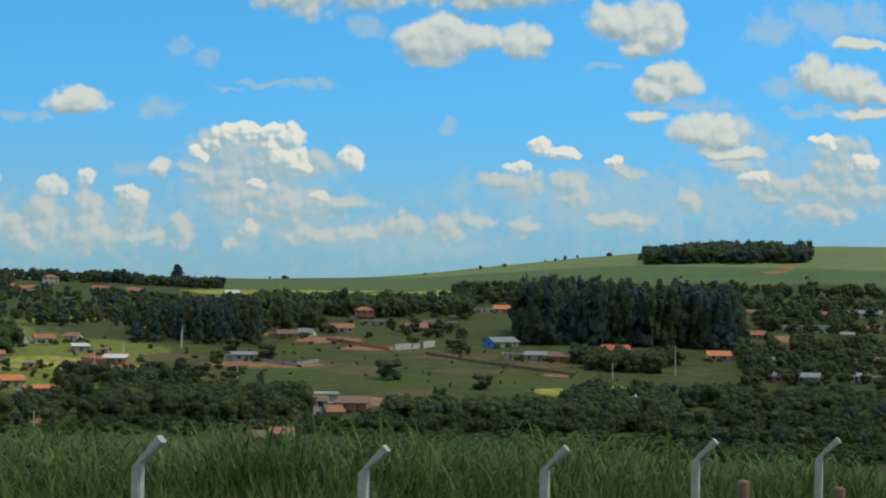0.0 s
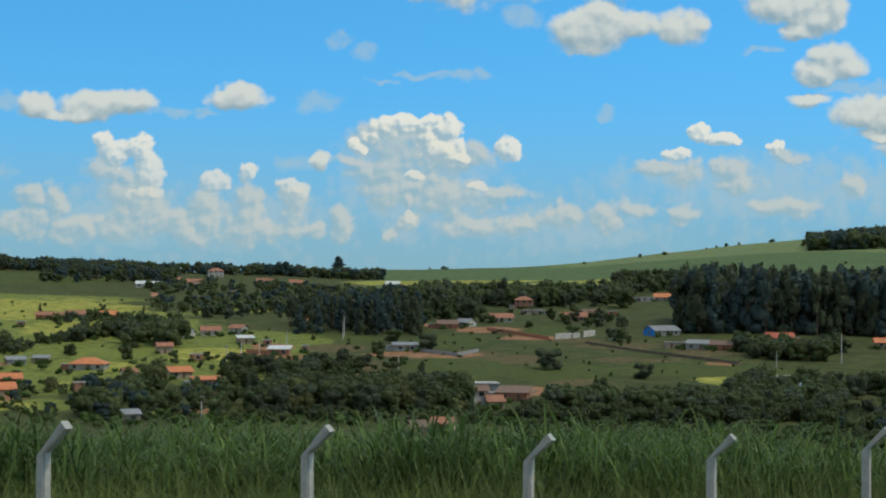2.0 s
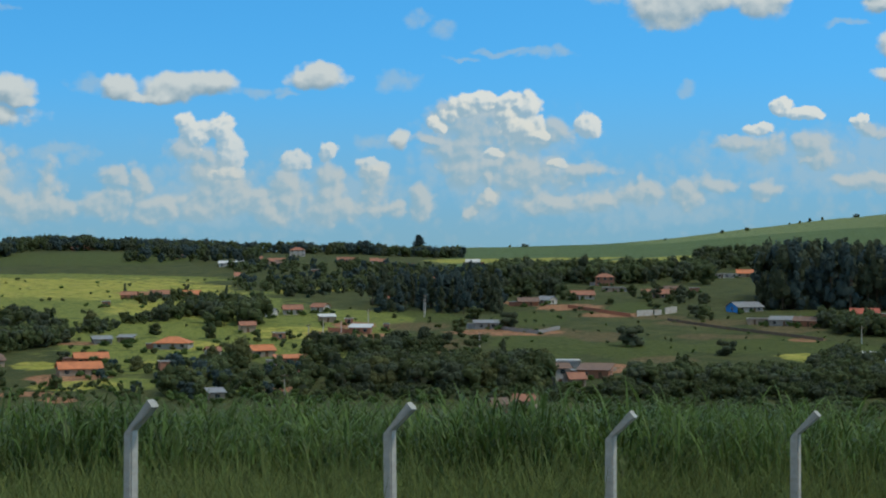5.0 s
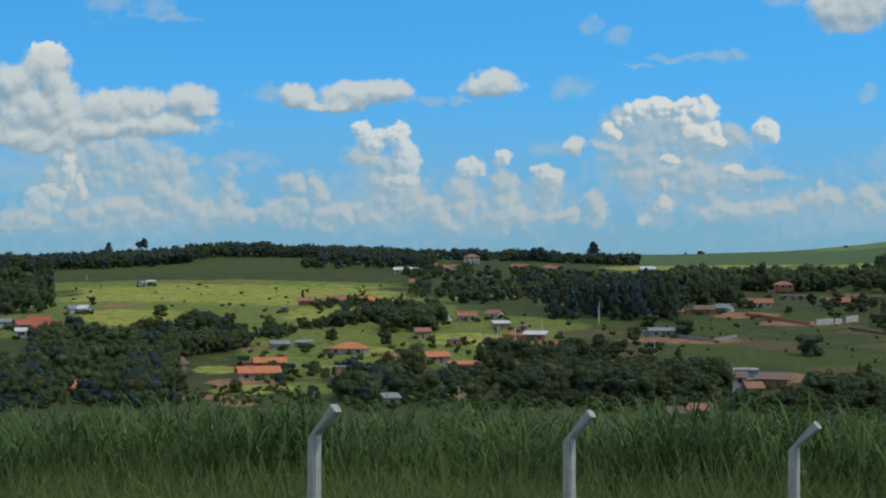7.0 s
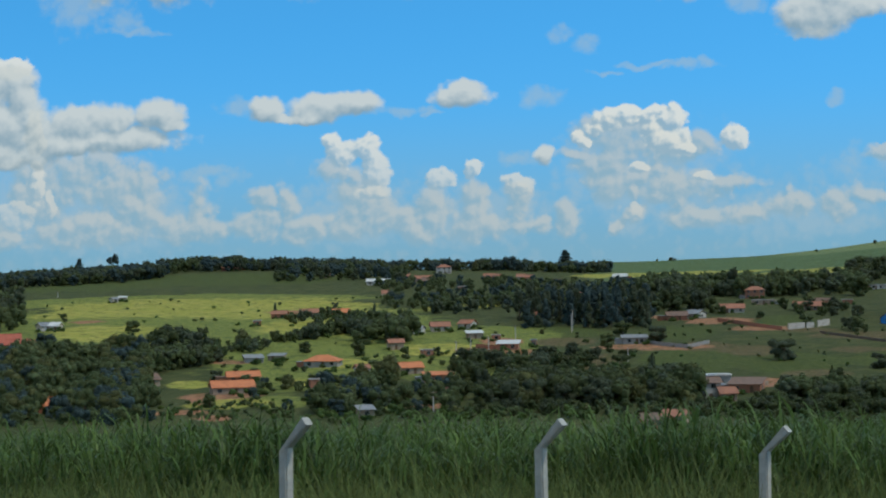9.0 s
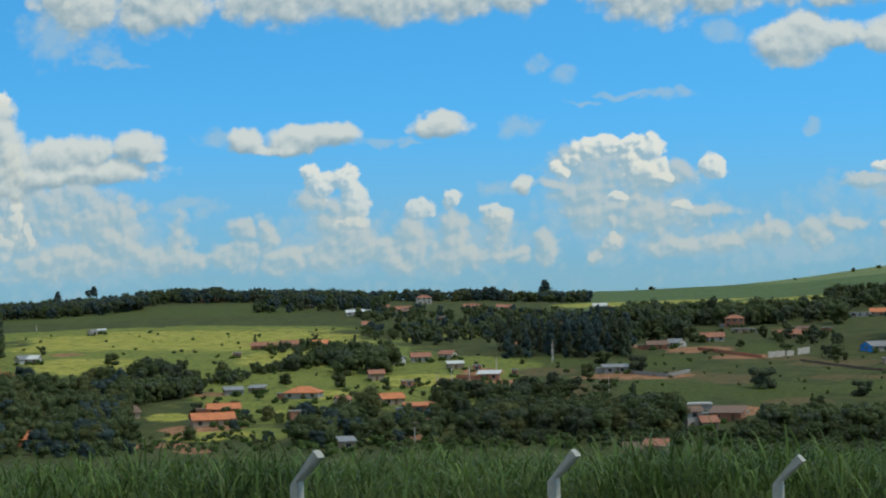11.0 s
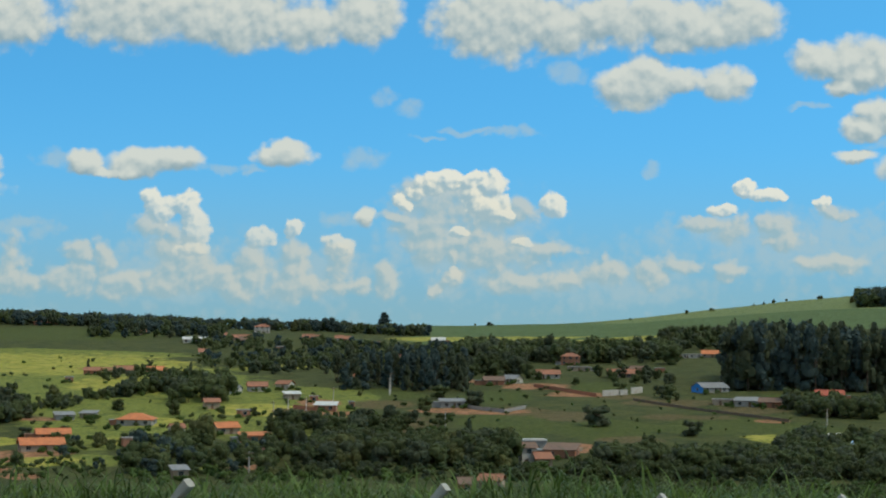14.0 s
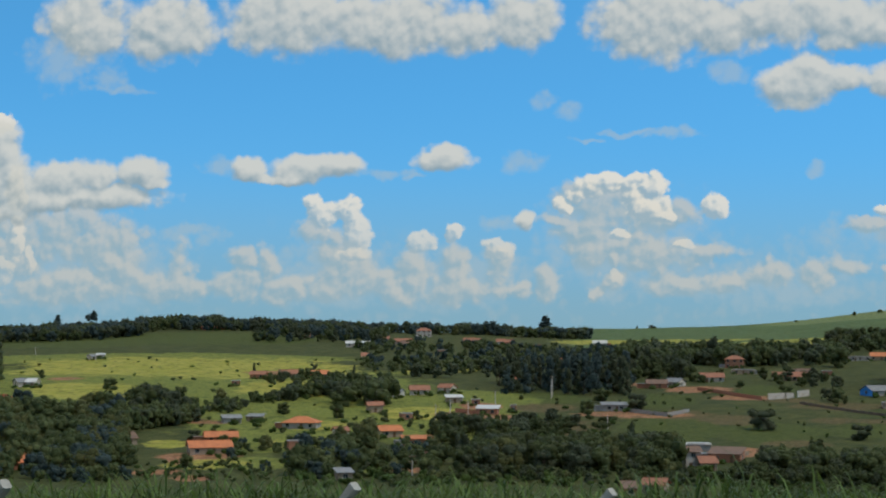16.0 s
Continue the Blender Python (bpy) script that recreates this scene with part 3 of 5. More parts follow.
def joined(name, chunks, mat):
    """Many small pieces as one mesh: chunks of (points, quads)."""
    verts = np.concatenate([v for v, _ in chunks])
    off, quads = 0, []
    for v, q in chunks:
        quads.append(q + off)
        off += len(v)
    quads = np.concatenate(quads)
    me = bpy.data.meshes.new(name)
    me.vertices.add(len(verts))
    me.vertices.foreach_set("co", verts.astype(np.float32).ravel())
    me.loops.add(quads.size)
    me.loops.foreach_set("vertex_index", quads.astype(np.int32).ravel())
    me.polygons.add(len(quads))
    me.polygons.foreach_set("loop_start", np.arange(len(quads)) * quads.shape[1])
    me.update(calc_edges=True)
    me.materials.append(mat)
    return me


def part(name, me, parent, label=""):
    ob = new(name, me)
    ob.parent = parent
    return tagged(ob, label)


def bm_mesh(name, bm, mat):
    me = bpy.data.meshes.new(name)
    bm.to_mesh(me)
    bm.free()
    for m in mat if isinstance(mat, (list, tuple)) else (mat,):
        me.materials.append(m)
    return me


def box(bm, x0, x1, y0, y1, z0, z1):
    v = [bm.verts.new(p) for p in ((x0, y0, z0), (x1, y0, z0), (x1, y1, z0), (x0, y1, z0), (x0, y0, z1), (x1, y0, z1), (x1, y1, z1), (x0, y1, z1))]
    for f in ((3, 2, 1, 0), (4, 5, 6, 7), (0, 1, 5, 4), (1, 2, 6, 5), (2, 3, 7, 6), (3, 0, 4, 7)):
        bm.faces.new([v[i] for i in f])
    return v


# ---- trees ----
rng = np.random.default_rng(7)


def leaves(points, normals, size, rng, jitter=0.5):
    """A small four-cornered clump at each point, turned roughly outwards."""
    n = len(points)
    nor = normals + rng.normal(0, jitter, (n, 3))
    nor /= np.linalg.norm(nor, axis=1, keepdims=True) + 1e-9
    a = np.cross(nor, rng.normal(0, 1, (n, 3)))
    a /= np.linalg.norm(a, axis=1, keepdims=True) + 1e-9
    b = np.cross(nor, a)
    s = (size * rng.uniform(0.55, 1.35, n))[:, None]
    k = rng.uniform(0.6, 1.0, n)[:, None]
    v = np.stack([points - a * s, points - b * s * k + nor * s * 0.25, points + a * s, points + b * s * k + nor * s * 0.2], 1).reshape(-1, 3)
    return v, np.arange(4 * n).reshape(n, 4)


def lobes(kind, rng):
    """The lobes of a crown for a tree one high and one wide: centre and half sizes."""
    rows = []
    if kind == "broad":
        for _ in range(11):
            a, r = rng.uniform(0, 2 * np.pi), 0.30 * np.sqrt(rng.uniform(0.05, 1))
            z = rng.uniform(0.18, 0.80) - 0.35 * r
            rows.append((r * np.cos(a), r * np.sin(a), z, rng.uniform(0.15, 0.24), rng.uniform(0.13, 0.2)))
    elif kind == "gum":
        for _ in range(10):
            z = rng.uniform(0.06, 0.90)
            a, r = rng.uniform(0, 2 * np.pi), rng.uniform(0.04, 0.20) * (1.15 - z)
            rows.append((r * np.cos(a), r * np.sin(a), z, rng.uniform(0.09, 0.15) * (1.3 - 0.7 * z), rng.uniform(0.10, 0.17)))
    elif kind == "column":
        for i in range(9):
            z = 0.12 + 0.82 * i / 8
            rows.append((rng.uniform(-0.06, 0.06), rng.uniform(-0.06, 0.06), z, 0.42 * (1.05 - 0.75 * z), 0.1))
    elif kind == "layered":
        for i in range(14):
            z = 0.30 + 0.65 * i / 13
            a = i * 2.4
            r = 0.26 * (1.12 - z)
            rows.append((r * np.cos(a), r * np.sin(a), z, 0.40 * (1.25 - z), 0.06))
    elif kind == "umbrella":
        for _ in range(11):
            a, r = rng.uniform(0, 2 * np.pi), 0.36 * np.sqrt(rng.uniform(0, 1))
            rows.append((r * np.cos(a), r * np.sin(a), rng.uniform(0.62, 0.92) - 0.3 * r, rng.uniform(0.16, 0.24), rng.uniform(0.08, 0.13)))
    else:
        for _ in range(7):
            a, r = rng.uniform(0, 2 * np.pi), 0.3 * np.sqrt(rng.uniform(0, 1))
            rows.append((r * np.cos(a), r * np.sin(a), rng.uniform(0.25, 0.62) - 0.2 * r, rng.uniform(0.18, 0.28), rng.uniform(0.2, 0.3)))
    return rows


def core_ball(n):
    """A round ball of quads: the faces of a cube blown up, n by n each; unit points and quads."""
    pts, quads = [], []
    s = np.linspace(-1, 1, n + 1)
    for axis in range(3):
        for sign in (-1, 1):
            base = len(pts)
            for a in s:
                for b in s:
                    p = np.zeros(3)
                    p[axis], p[(axis + 1) % 3], p[(axis + 2) % 3] = sign, a * sign, b
                    pts.append(p / np.linalg.norm(p))
            for i in range(n):
                for j in range(n):
                    k = base + i * (n + 1) + j
                    quads.append((k, k + n + 1, k + n + 2, k + 1))
    return np.array(pts), np.array(quads)


BALLS = {n: core_ball(n) for n in (2, 3)}


def crown(kind, rng, count, size):
    """Each lobe of a crown: a lumpy dense core with leaf clumps standing off it."""
    chunks = []
    rows = lobes(kind, rng)
    unit, quads = BALLS[3 if count > 400 else 2]
    for x, y, z, r, h in rows:
        n = max(4, int(count / len(rows)))
        at_lobe, half = np.array((x, y, z)), np.array((r, r, h))
        lump = 0.78 + 0.16 * np.sin(unit @ rng.normal(0, 3.2, 3) + rng.uniform(0, 6)) * np.sin(unit @ rng.normal(0, 3.2, 3))
        chunks.append((at_lobe + unit * half * lump[:, None], quads))
        d = rng.normal(0, 1, (n, 3))
        d[:, 2] += 0.35
        d /= np.linalg.norm(d, axis=1, keepdims=True)
        p = at_lobe + d * half * rng.uniform(0.70, 1.14, (n, 1))
        chunks.append(leaves(p, d, size, rng))
    return chunks


def limb(bm, a, b, r0, r1, sides=6):
    a, b = Vector(a), Vector(b)
    d = (b - a).normalized()
    u = d.orthogonal().normalized()
    w = d.cross(u)
    ring = lambda c, r: [bm.verts.new(c + (u * math.cos(k * 2 * math.pi / sides) + w * math.sin(k * 2 * math.pi / sides)) * r) for k in range(sides)]
    p, q = ring(a, r0), ring(b, r1)
    for k in range(sides):
        bm.faces.new((p[k], p[(k + 1) % sides], q[(k + 1) % sides], q[k]))


def trunk(kind, rng):
    bm = bmesh.new()
    top = {"broad": 0.55, "gum": 0.8, "column": 0.8, "layered": 0.9, "umbrella": 0.72}.get(kind, 0.3)
    thick = 0.022 if kind != "bush" else 0.02
    limb(bm, (0, 0, -0.05), (0.01, 0, top * 0.5), thick * 1.3, thick)
    limb(bm, (0.01, 0, top * 0.5), (0.0, 0.01, top), thick, thick * 0.5)
    for k in range(5 if kind != "column" else 0):
        a, z = k * 1.3 + rng.uniform(0, 0.5), top * rng.uniform(0.55, 0.95)
        r = 0.24 if kind != "gum" else 0.13
        limb(bm, (0, 0, z), (r * math.cos(a), r * math.sin(a), z + rng.uniform(0.06, 0.18)), thick * 0.55, thick * 0.2, 5)
    return bm_mesh("trunk", bm, BARK)


LABELS = {"broad": ("dense dark green broadleaf tree standing in the grass", "tree"), "gum": ("tall dark gum tree with a narrow crown", "tree"),
          "column": ("slim dark columnar cypress tree", "tree"), "layered": ("tall dark conifer with layered branches on the ridge", "tree"),
          "umbrella": ("tall tree with thin trunk and flat umbrella crown", "tree"), "bush": ("low green bush in the pasture", "bush")}
KINDS = {}


def tree_kind(kind, variant):
    """The trunk and crown meshes of one kind, made once for each variant."""
    key = (kind, variant)
    if key not in KINDS:
        r = np.random.default_rng(100 + variant + 10 * len(kind))
        mat = {"gum": LEAF_GUM, "bush": BUSH, "column": LEAF_GUM, "layered": LEAF_HAZE, "umbrella": LEAF_HAZE}.get(kind, (LEAF, LEAF_FAR, LEAF_GUM, LEAF_OLIVE, LEAF)[variant])
        count, size = {"broad": (760, 0.032), "gum": (600, 0.030), "bush": (220, 0.045), "column": (420, 0.04), "layered": (900, 0.040), "umbrella": (600, 0.036)}[kind]
        me = joined("crown", crown(kind, r, count, size), mat)
        me.polygons.foreach_set("use_smooth", np.ones(len(me.polygons), bool))
        KINDS[key] = (trunk(kind, r), me)
    return KINDS[key]


def plant(kind, yaw, d, high, wide, light=False):
    root = new("bush" if kind == "bush" else "tree")
    label, cat = LABELS[kind]
    tagged(root, label, cat, "bushes" if kind == "bush" else "trees")
    t, c = tree_kind(kind, int(rng.choice((1, 3))) if light else int(rng.integers(0, 5)))
    part("trunk", t, root)
    part("crown", c, root)
    root.matrix_world = Matrix.LocRotScale(at(yaw, d, -0.1), Euler((0, 0, rng.uniform(0, 6.28))), (wide, wide, high))
    return root


SINGLES = [0]


def wood(kind, yaw0, yaw1, d0, d1, count, high, light=False):
    """Trees scattered over a stretch of land."""
    grown(kind, [(rng.uniform(yaw0, yaw1), math.sqrt(rng.uniform(d0 ** 2, d1 ** 2))) for _ in range(count)], d0, d1, high, light)


def hedge(kind, yaw0, d0, yaw1, d1, deep, count, high):
    """Trees in a row from one place to another."""
    ks = [(i + rng.uniform(0, 1)) / count for i in range(count)]
    grown(kind, [(yaw0 + k * (yaw1 - yaw0), d0 + k * (d1 - d0) + rng.normal(0, deep)) for k in ks], min(d0, d1), max(d0, d1), high, False)


def grown(kind, spots, d0, d1, high, light):
    """The trees at those spots: near ones stand singly, far ones are one mass."""
    far, count = d0 > 480, len(spots)
    chunks, stems, tones = [], [], []
    base = {}
    for i, (yaw, d) in enumerate(spots):
        h = high * rng.uniform(0.65, 1.25)
        w = h * rng.uniform(0.7, 1.1) * (0.85 if kind == "gum" else 1.05) * (1.3 if kind == "bush" else 1)
        if not far and SINGLES[0] < 300 and i < 0.5 * count:
            SINGLES[0] += 1
            plant(kind, yaw, d, h, w, light)
            continue
        v = i % 6
        if v not in base:
            r = np.random.default_rng(500 + v)
            base[v] = crown(kind, r, 70 if kind == "bush" else 280 if not far else 200, 0.065 if high < 4.5 else 0.046)
        p, a = at(yaw, d), rng.uniform(0, 6.28)
        turn = np.array([[math.cos(a), -math.sin(a), 0], [math.sin(a), math.cos(a), 0], [0, 0, 1]])
        tone = int(rng.choice(3, p=(0.3, 0.4, 0.3) if kind != "gum" else (0.12, 0.38, 0.5)))
        for pts, q in base[v]:
            tones.append(np.full(len(q), tone))
            chunks.append(((pts @ turn.T) * (w, w, h) + np.array(p), q))
        s = 0.010 * h
        c = np.array([(-s, -s, -0.5), (s, -s, -0.5), (s, s, -0.5), (-s, s, -0.5), (-s, -s, 0.6 * h), (s, -s, 0.6 * h), (s, s, 0.6 * h), (-s, s, 0.6 * h)]) + np.array(p)
        stems.append((c, np.array([(0, 1, 5, 4), (1, 2, 6, 5), (2, 3, 7, 6), (3, 0, 4, 7)])))
    if chunks:
        # default near mix leans dark: cloud shade on the right put into leaf tone
        mats = (BUSH, LEAF_FAR, LEAF) if kind == "bush" else (LEAF_LIGHT, LEAF_FAR, LEAF_HAZE) if light == 2 else (LEAF_FAR, LEAF_HAZE, LEAF_GUM) if d0 > 930 else (LEAF_PALE, LEAF_LIGHT, LEAF_FAR) if light else (LEAF_FAR, LEAF, LEAF_GUM) if kind != "gum" else (LEAF_GUM, LEAF_HAZE, LEAF_GUM)
        root = new("woodland" if kind != "bush" else "scrub")
        tagged(root, {"gum": "dark dense stand of tall gum trees", "bush": "scattered low green scrub in the pasture"}.get(kind, "dark green belt of mixed trees on the slope"), "trees" if kind != "bush" else "bushes", kind="stuff")
        me = joined("crowns", chunks, mats[0])
        me.materials.append(mats[1])
        me.materials.append(mats[2])
        me.polygons.foreach_set("material_index", np.concatenate(tones).astype(np.int32))
        me.polygons.foreach_set("use_smooth", np.ones(len(me.polygons), bool))
        part("crowns", me, root)
        part("trunks", joined("trunks", stems, BARK), root)


# ---- houses ----
def pane_window(parent, m, wide, high):
    bm = bmesh.new()
    t = 0.07
    box(bm, -wide / 2 - t, wide / 2 + t, -0.06, 0.0, high, high + t)
    box(bm, -wide / 2 - t, wide / 2 + t, -0.10, 0.0, -t, 0)
    box(bm, -wide / 2 - t, -wide / 2, -0.06, 0.0, 0, high)
    box(bm, wide / 2, wide / 2 + t, -0.06, 0.0, 0, high)
    box(bm, -0.025, 0.025, -0.05, 0.0, 0, high)
    win = part("window", bm_mesh("window", bm, FRAME), parent)
    win.matrix_local = m
    bm = bmesh.new()
    box(bm, -wide / 2, wide / 2, -0.02, 0.0, 0, high)
    part("pane", bm_mesh("pane", bm, GLASS), win)


WALL_WORDS = {"cream_plaster": "cream plastered", "grey_render": "grey rendered", "whitewash": "whitewashed", "bare_brick": "bare brick"}
ROOF_WORDS = {"bright_clay_tile": "bright orange clay tile", "clay_tile": "terracotta tile", "red_clay_tile": "red tile", "weathered_tile": "dark weathered tile",
              "fibre_cement_sheet": "grey sheet", "white_sheet_roof": "pale sheet", "pale_blue_sheet": "pale blue sheet", "concrete_slab": "flat concrete"}


YARDS = []


def house(yaw, d, wide, kind, wall, roof, turn=0, depth=7, high=2.3, storeys=1, end=None):
    h = high * storeys
    root = new("house")
    tagged(root, f"{'two-storey' if storeys > 1 else 'small'} {WALL_WORDS[wall.name]} house with {ROOF_WORDS[roof.name]} roof", "house", "houses of the village")
    hw, hd = wide / 2, depth / 2
    p = at(yaw, d)
    root.matrix_world = pose(p.x, p.y, p.z - 0.5, 0, 0, yaw + turn)
    rise = {"gable": 0.21 * depth, "hip": 0.20 * depth, "shed": 0.12 * depth, "flat": 0.0}[kind]
    bm = bmesh.new()
    v = box(bm, -hw, hw, -hd, hd, -1.2, h)
    if kind == "gable":
        for x in (-hw, hw):
            a, b, c = (bm.verts.new(q) for q in ((x, -hd, h), (x, hd, h), (x, 0, h + rise)))
            bm.faces.new((a, b, c))
    elif kind == "shed":
        v[6].co.z += rise
        v[7].co.z += rise
    if end:
        for f in bm.faces:
            if all(q.co.x < -hw + 0.01 for q in f.verts):
                f.material_index = 1
    part("wall", bm_mesh("wall", bm, [wall] + ([end] if end else [])), root)
    o, t = 0.45, 0.14
    bm = bmesh.new()

    def slope(q):
        lo = [bm.verts.new(c) for c in q]
        hi = [bm.verts.new((c[0], c[1], c[2] + t)) for c in q]
        n = len(q)
        bm.faces.new(hi)
        bm.faces.new(lo[::-1])
        for k in range(n):
            bm.faces.new((lo[k], lo[(k + 1) % n], hi[(k + 1) % n], hi[k]))

    drop = o * rise / hd if hd else 0
    if kind == "gable":
        slope([(-hw - o, -hd - o, h - drop), (hw + o, -hd - o, h - drop), (hw + o, 0, h + rise), (-hw - o, 0, h + rise)])
        slope([(hw + o, hd + o, h - drop), (-hw - o, hd + o, h - drop), (-hw - o, 0, h + rise), (hw + o, 0, h + rise)])
        box(bm, -hw - o, hw + o, -0.12, 0.12, h + rise + t - 0.05, h + rise + t + 0.07)
    elif kind == "hip":
        k = min(hd, hw * 0.7)
        slope([(-hw - o, -hd - o, h - drop), (hw + o, -hd - o, h - drop), (hw - k, 0, h + rise), (-hw + k, 0, h + rise)])
        slope([(hw + o, hd + o, h - drop), (-hw - o, hd + o, h - drop), (-hw + k, 0, h + rise), (hw - k, 0, h + rise)])
        slope([(hw + o, -hd - o, h - drop), (hw + o, hd + o, h - drop), (hw - k, 0, h + rise)])
        slope([(-hw - o, hd + o, h - drop), (-hw - o, -hd - o, h - drop), (-hw + k, 0, h + rise)])
    elif kind == "shed":
        s = rise / depth
        slope([(-hw - o, -hd - o, h - o * s), (hw + o, -hd - o, h - o * s), (hw + o, hd + o, h + rise + o * s), (-hw - o, hd + o, h + rise + o * s)])
    else:
        box(bm, -hw - 0.25, hw + 0.25, -hd - 0.25, hd + 0.25, h, h + 0.16)
        box(bm, -hw, hw, -hd, -hd + 0.14, h + 0.16, h + 0.45)
    part("roof", bm_mesh("roof", bm, roof), root)
    bm = bmesh.new()
    box(bm, -0.42, 0.42, -0.05, 0.0, 0.0, 1.95)
    if wide > 3.4:
        dx = rng.uniform(-0.25, 0.25) * wide
        part("door", bm_mesh("door", bm, DOOR), root).matrix_local = pose(dx, -hd - 0.003, 0)
    else:
        bm.free()
        dx = 99
    n = max(1, int(wide / 2.9))
    for s in range(storeys):
        for i in range(n):
            x = -hw + (i + 0.5) * wide / n
            if s == 0 and abs(x - dx) < 1.15:
                continue
            pane_window(root, pose(x, -hd - 0.003, 0.95 + s * high), 1.05, 1.0)
    if depth > 5:
        pane_window(root, pose(hw + 0.003, 0, 1.05, 0, 0, 90), 1.0, 1.0)
        pane_window(root, pose(-hw - 0.003, 0, 1.05, 0, 0, -90), 1.0, 1.0)
    if wide > 6 and rng.uniform() < 0.6:
        s, aw, ad, ah = (-1 if rng.uniform() < 0.5 else 1), rng.uniform(2.2, 4.0), depth * rng.uniform(0.5, 0.8), rng.uniform(1.9, 2.2)
        x0, x1 = sorted((s * (hw + 0.01), s * (hw + aw)))
        bm = bmesh.new()
        box(bm, x0, x1, -ad / 2, ad / 2, -1.2, ah)
        annex = part("annex", bm_mesh("annex", bm, PLASTER_GREY if rng.uniform() < 0.5 else BRICK), root, "lower lean-to annex")
        bm = bmesh.new()
        box(bm, x0 - 0.2, x1 + 0.2, -ad / 2 - 0.3, ad / 2 + 0.3, ah, ah + 0.1)
        part("annex_roof", bm_mesh("annex_roof", bm, SHEET if rng.uniform() < 0.6 else TILE_OLD), annex)
    side = wide / 2 / d * 57.3
    for _ in range(3):
        h = rng.uniform(1.2, 2.4)
        YARDS.append((yaw + rng.uniform(-1.5, 1.5) * side, d - depth / 2 - rng.uniform(1.5, 7), h))
    return root


def pole(yaw, d, high):
    root = new("power_pole")
    tagged(root, "pale concrete power pole with a crossarm", "pole", "power poles")
    p = at(yaw, d)
    root.matrix_world = pose(p.x, p.y, p.z, 0, 0, yaw + 20)
    bm = bmesh.new()
    limb(bm, (0, 0, -0.8), (0, 0, high), 0.19, 0.12, 8)
    part("shaft", bm_mesh("shaft", bm, POLE), root)
    bm = bmesh.new()
    box(bm, -0.9, 0.9, -0.17, -0.07, high - 0.5, high - 0.36)
    arm = part("crossarm", bm_mesh("crossarm", bm, WOOD), root)
    for x in (-0.8, 0, 0.8):
        bm = bmesh.new()
        limb(bm, (x, -0.12, high - 0.36), (x, -0.12, high - 0.18), 0.06, 0.04)
        part("insulator", bm_mesh("insulator", bm, SHEET), arm)


def garden_wall(yaw0, d0, yaw1, d1, high, mat, words):
    a, b = at(yaw0, d0), at(yaw1, d1)
    run = (b - a).to_2d().length
    n = max(1, round(run / 4))
    root = new("garden_wall")
    tagged(root, words, "wall", "garden walls")
    root.matrix_world = Matrix.Translation(a)
    for i in range(n):
        p, q = a.lerp(b, i / n), a.lerp(b, (i + 1) / n)
        z = float(land(*((p + q) / 2).to_2d())) - a.z
        bm = bmesh.new()
        box(bm, 0.02, run / n - 0.02, -0.08, 0.08, z - 0.8, z + high)
        box(bm, 0.0, 0.22, -0.12, 0.12, z - 0.8, z + high + 0.1)
        panel = part("panel", bm_mesh("panel", bm, mat), root)
        panel.matrix_local = Matrix.Translation((p.x - a.x, p.y - a.y, 0)) @ pose(0, 0, 0, 0, 0, math.degrees(math.atan2(b.y - a.y, b.x - a.x)))


# ---- the fence ----
POST_TURN = 55.0  # the way the bent tops point


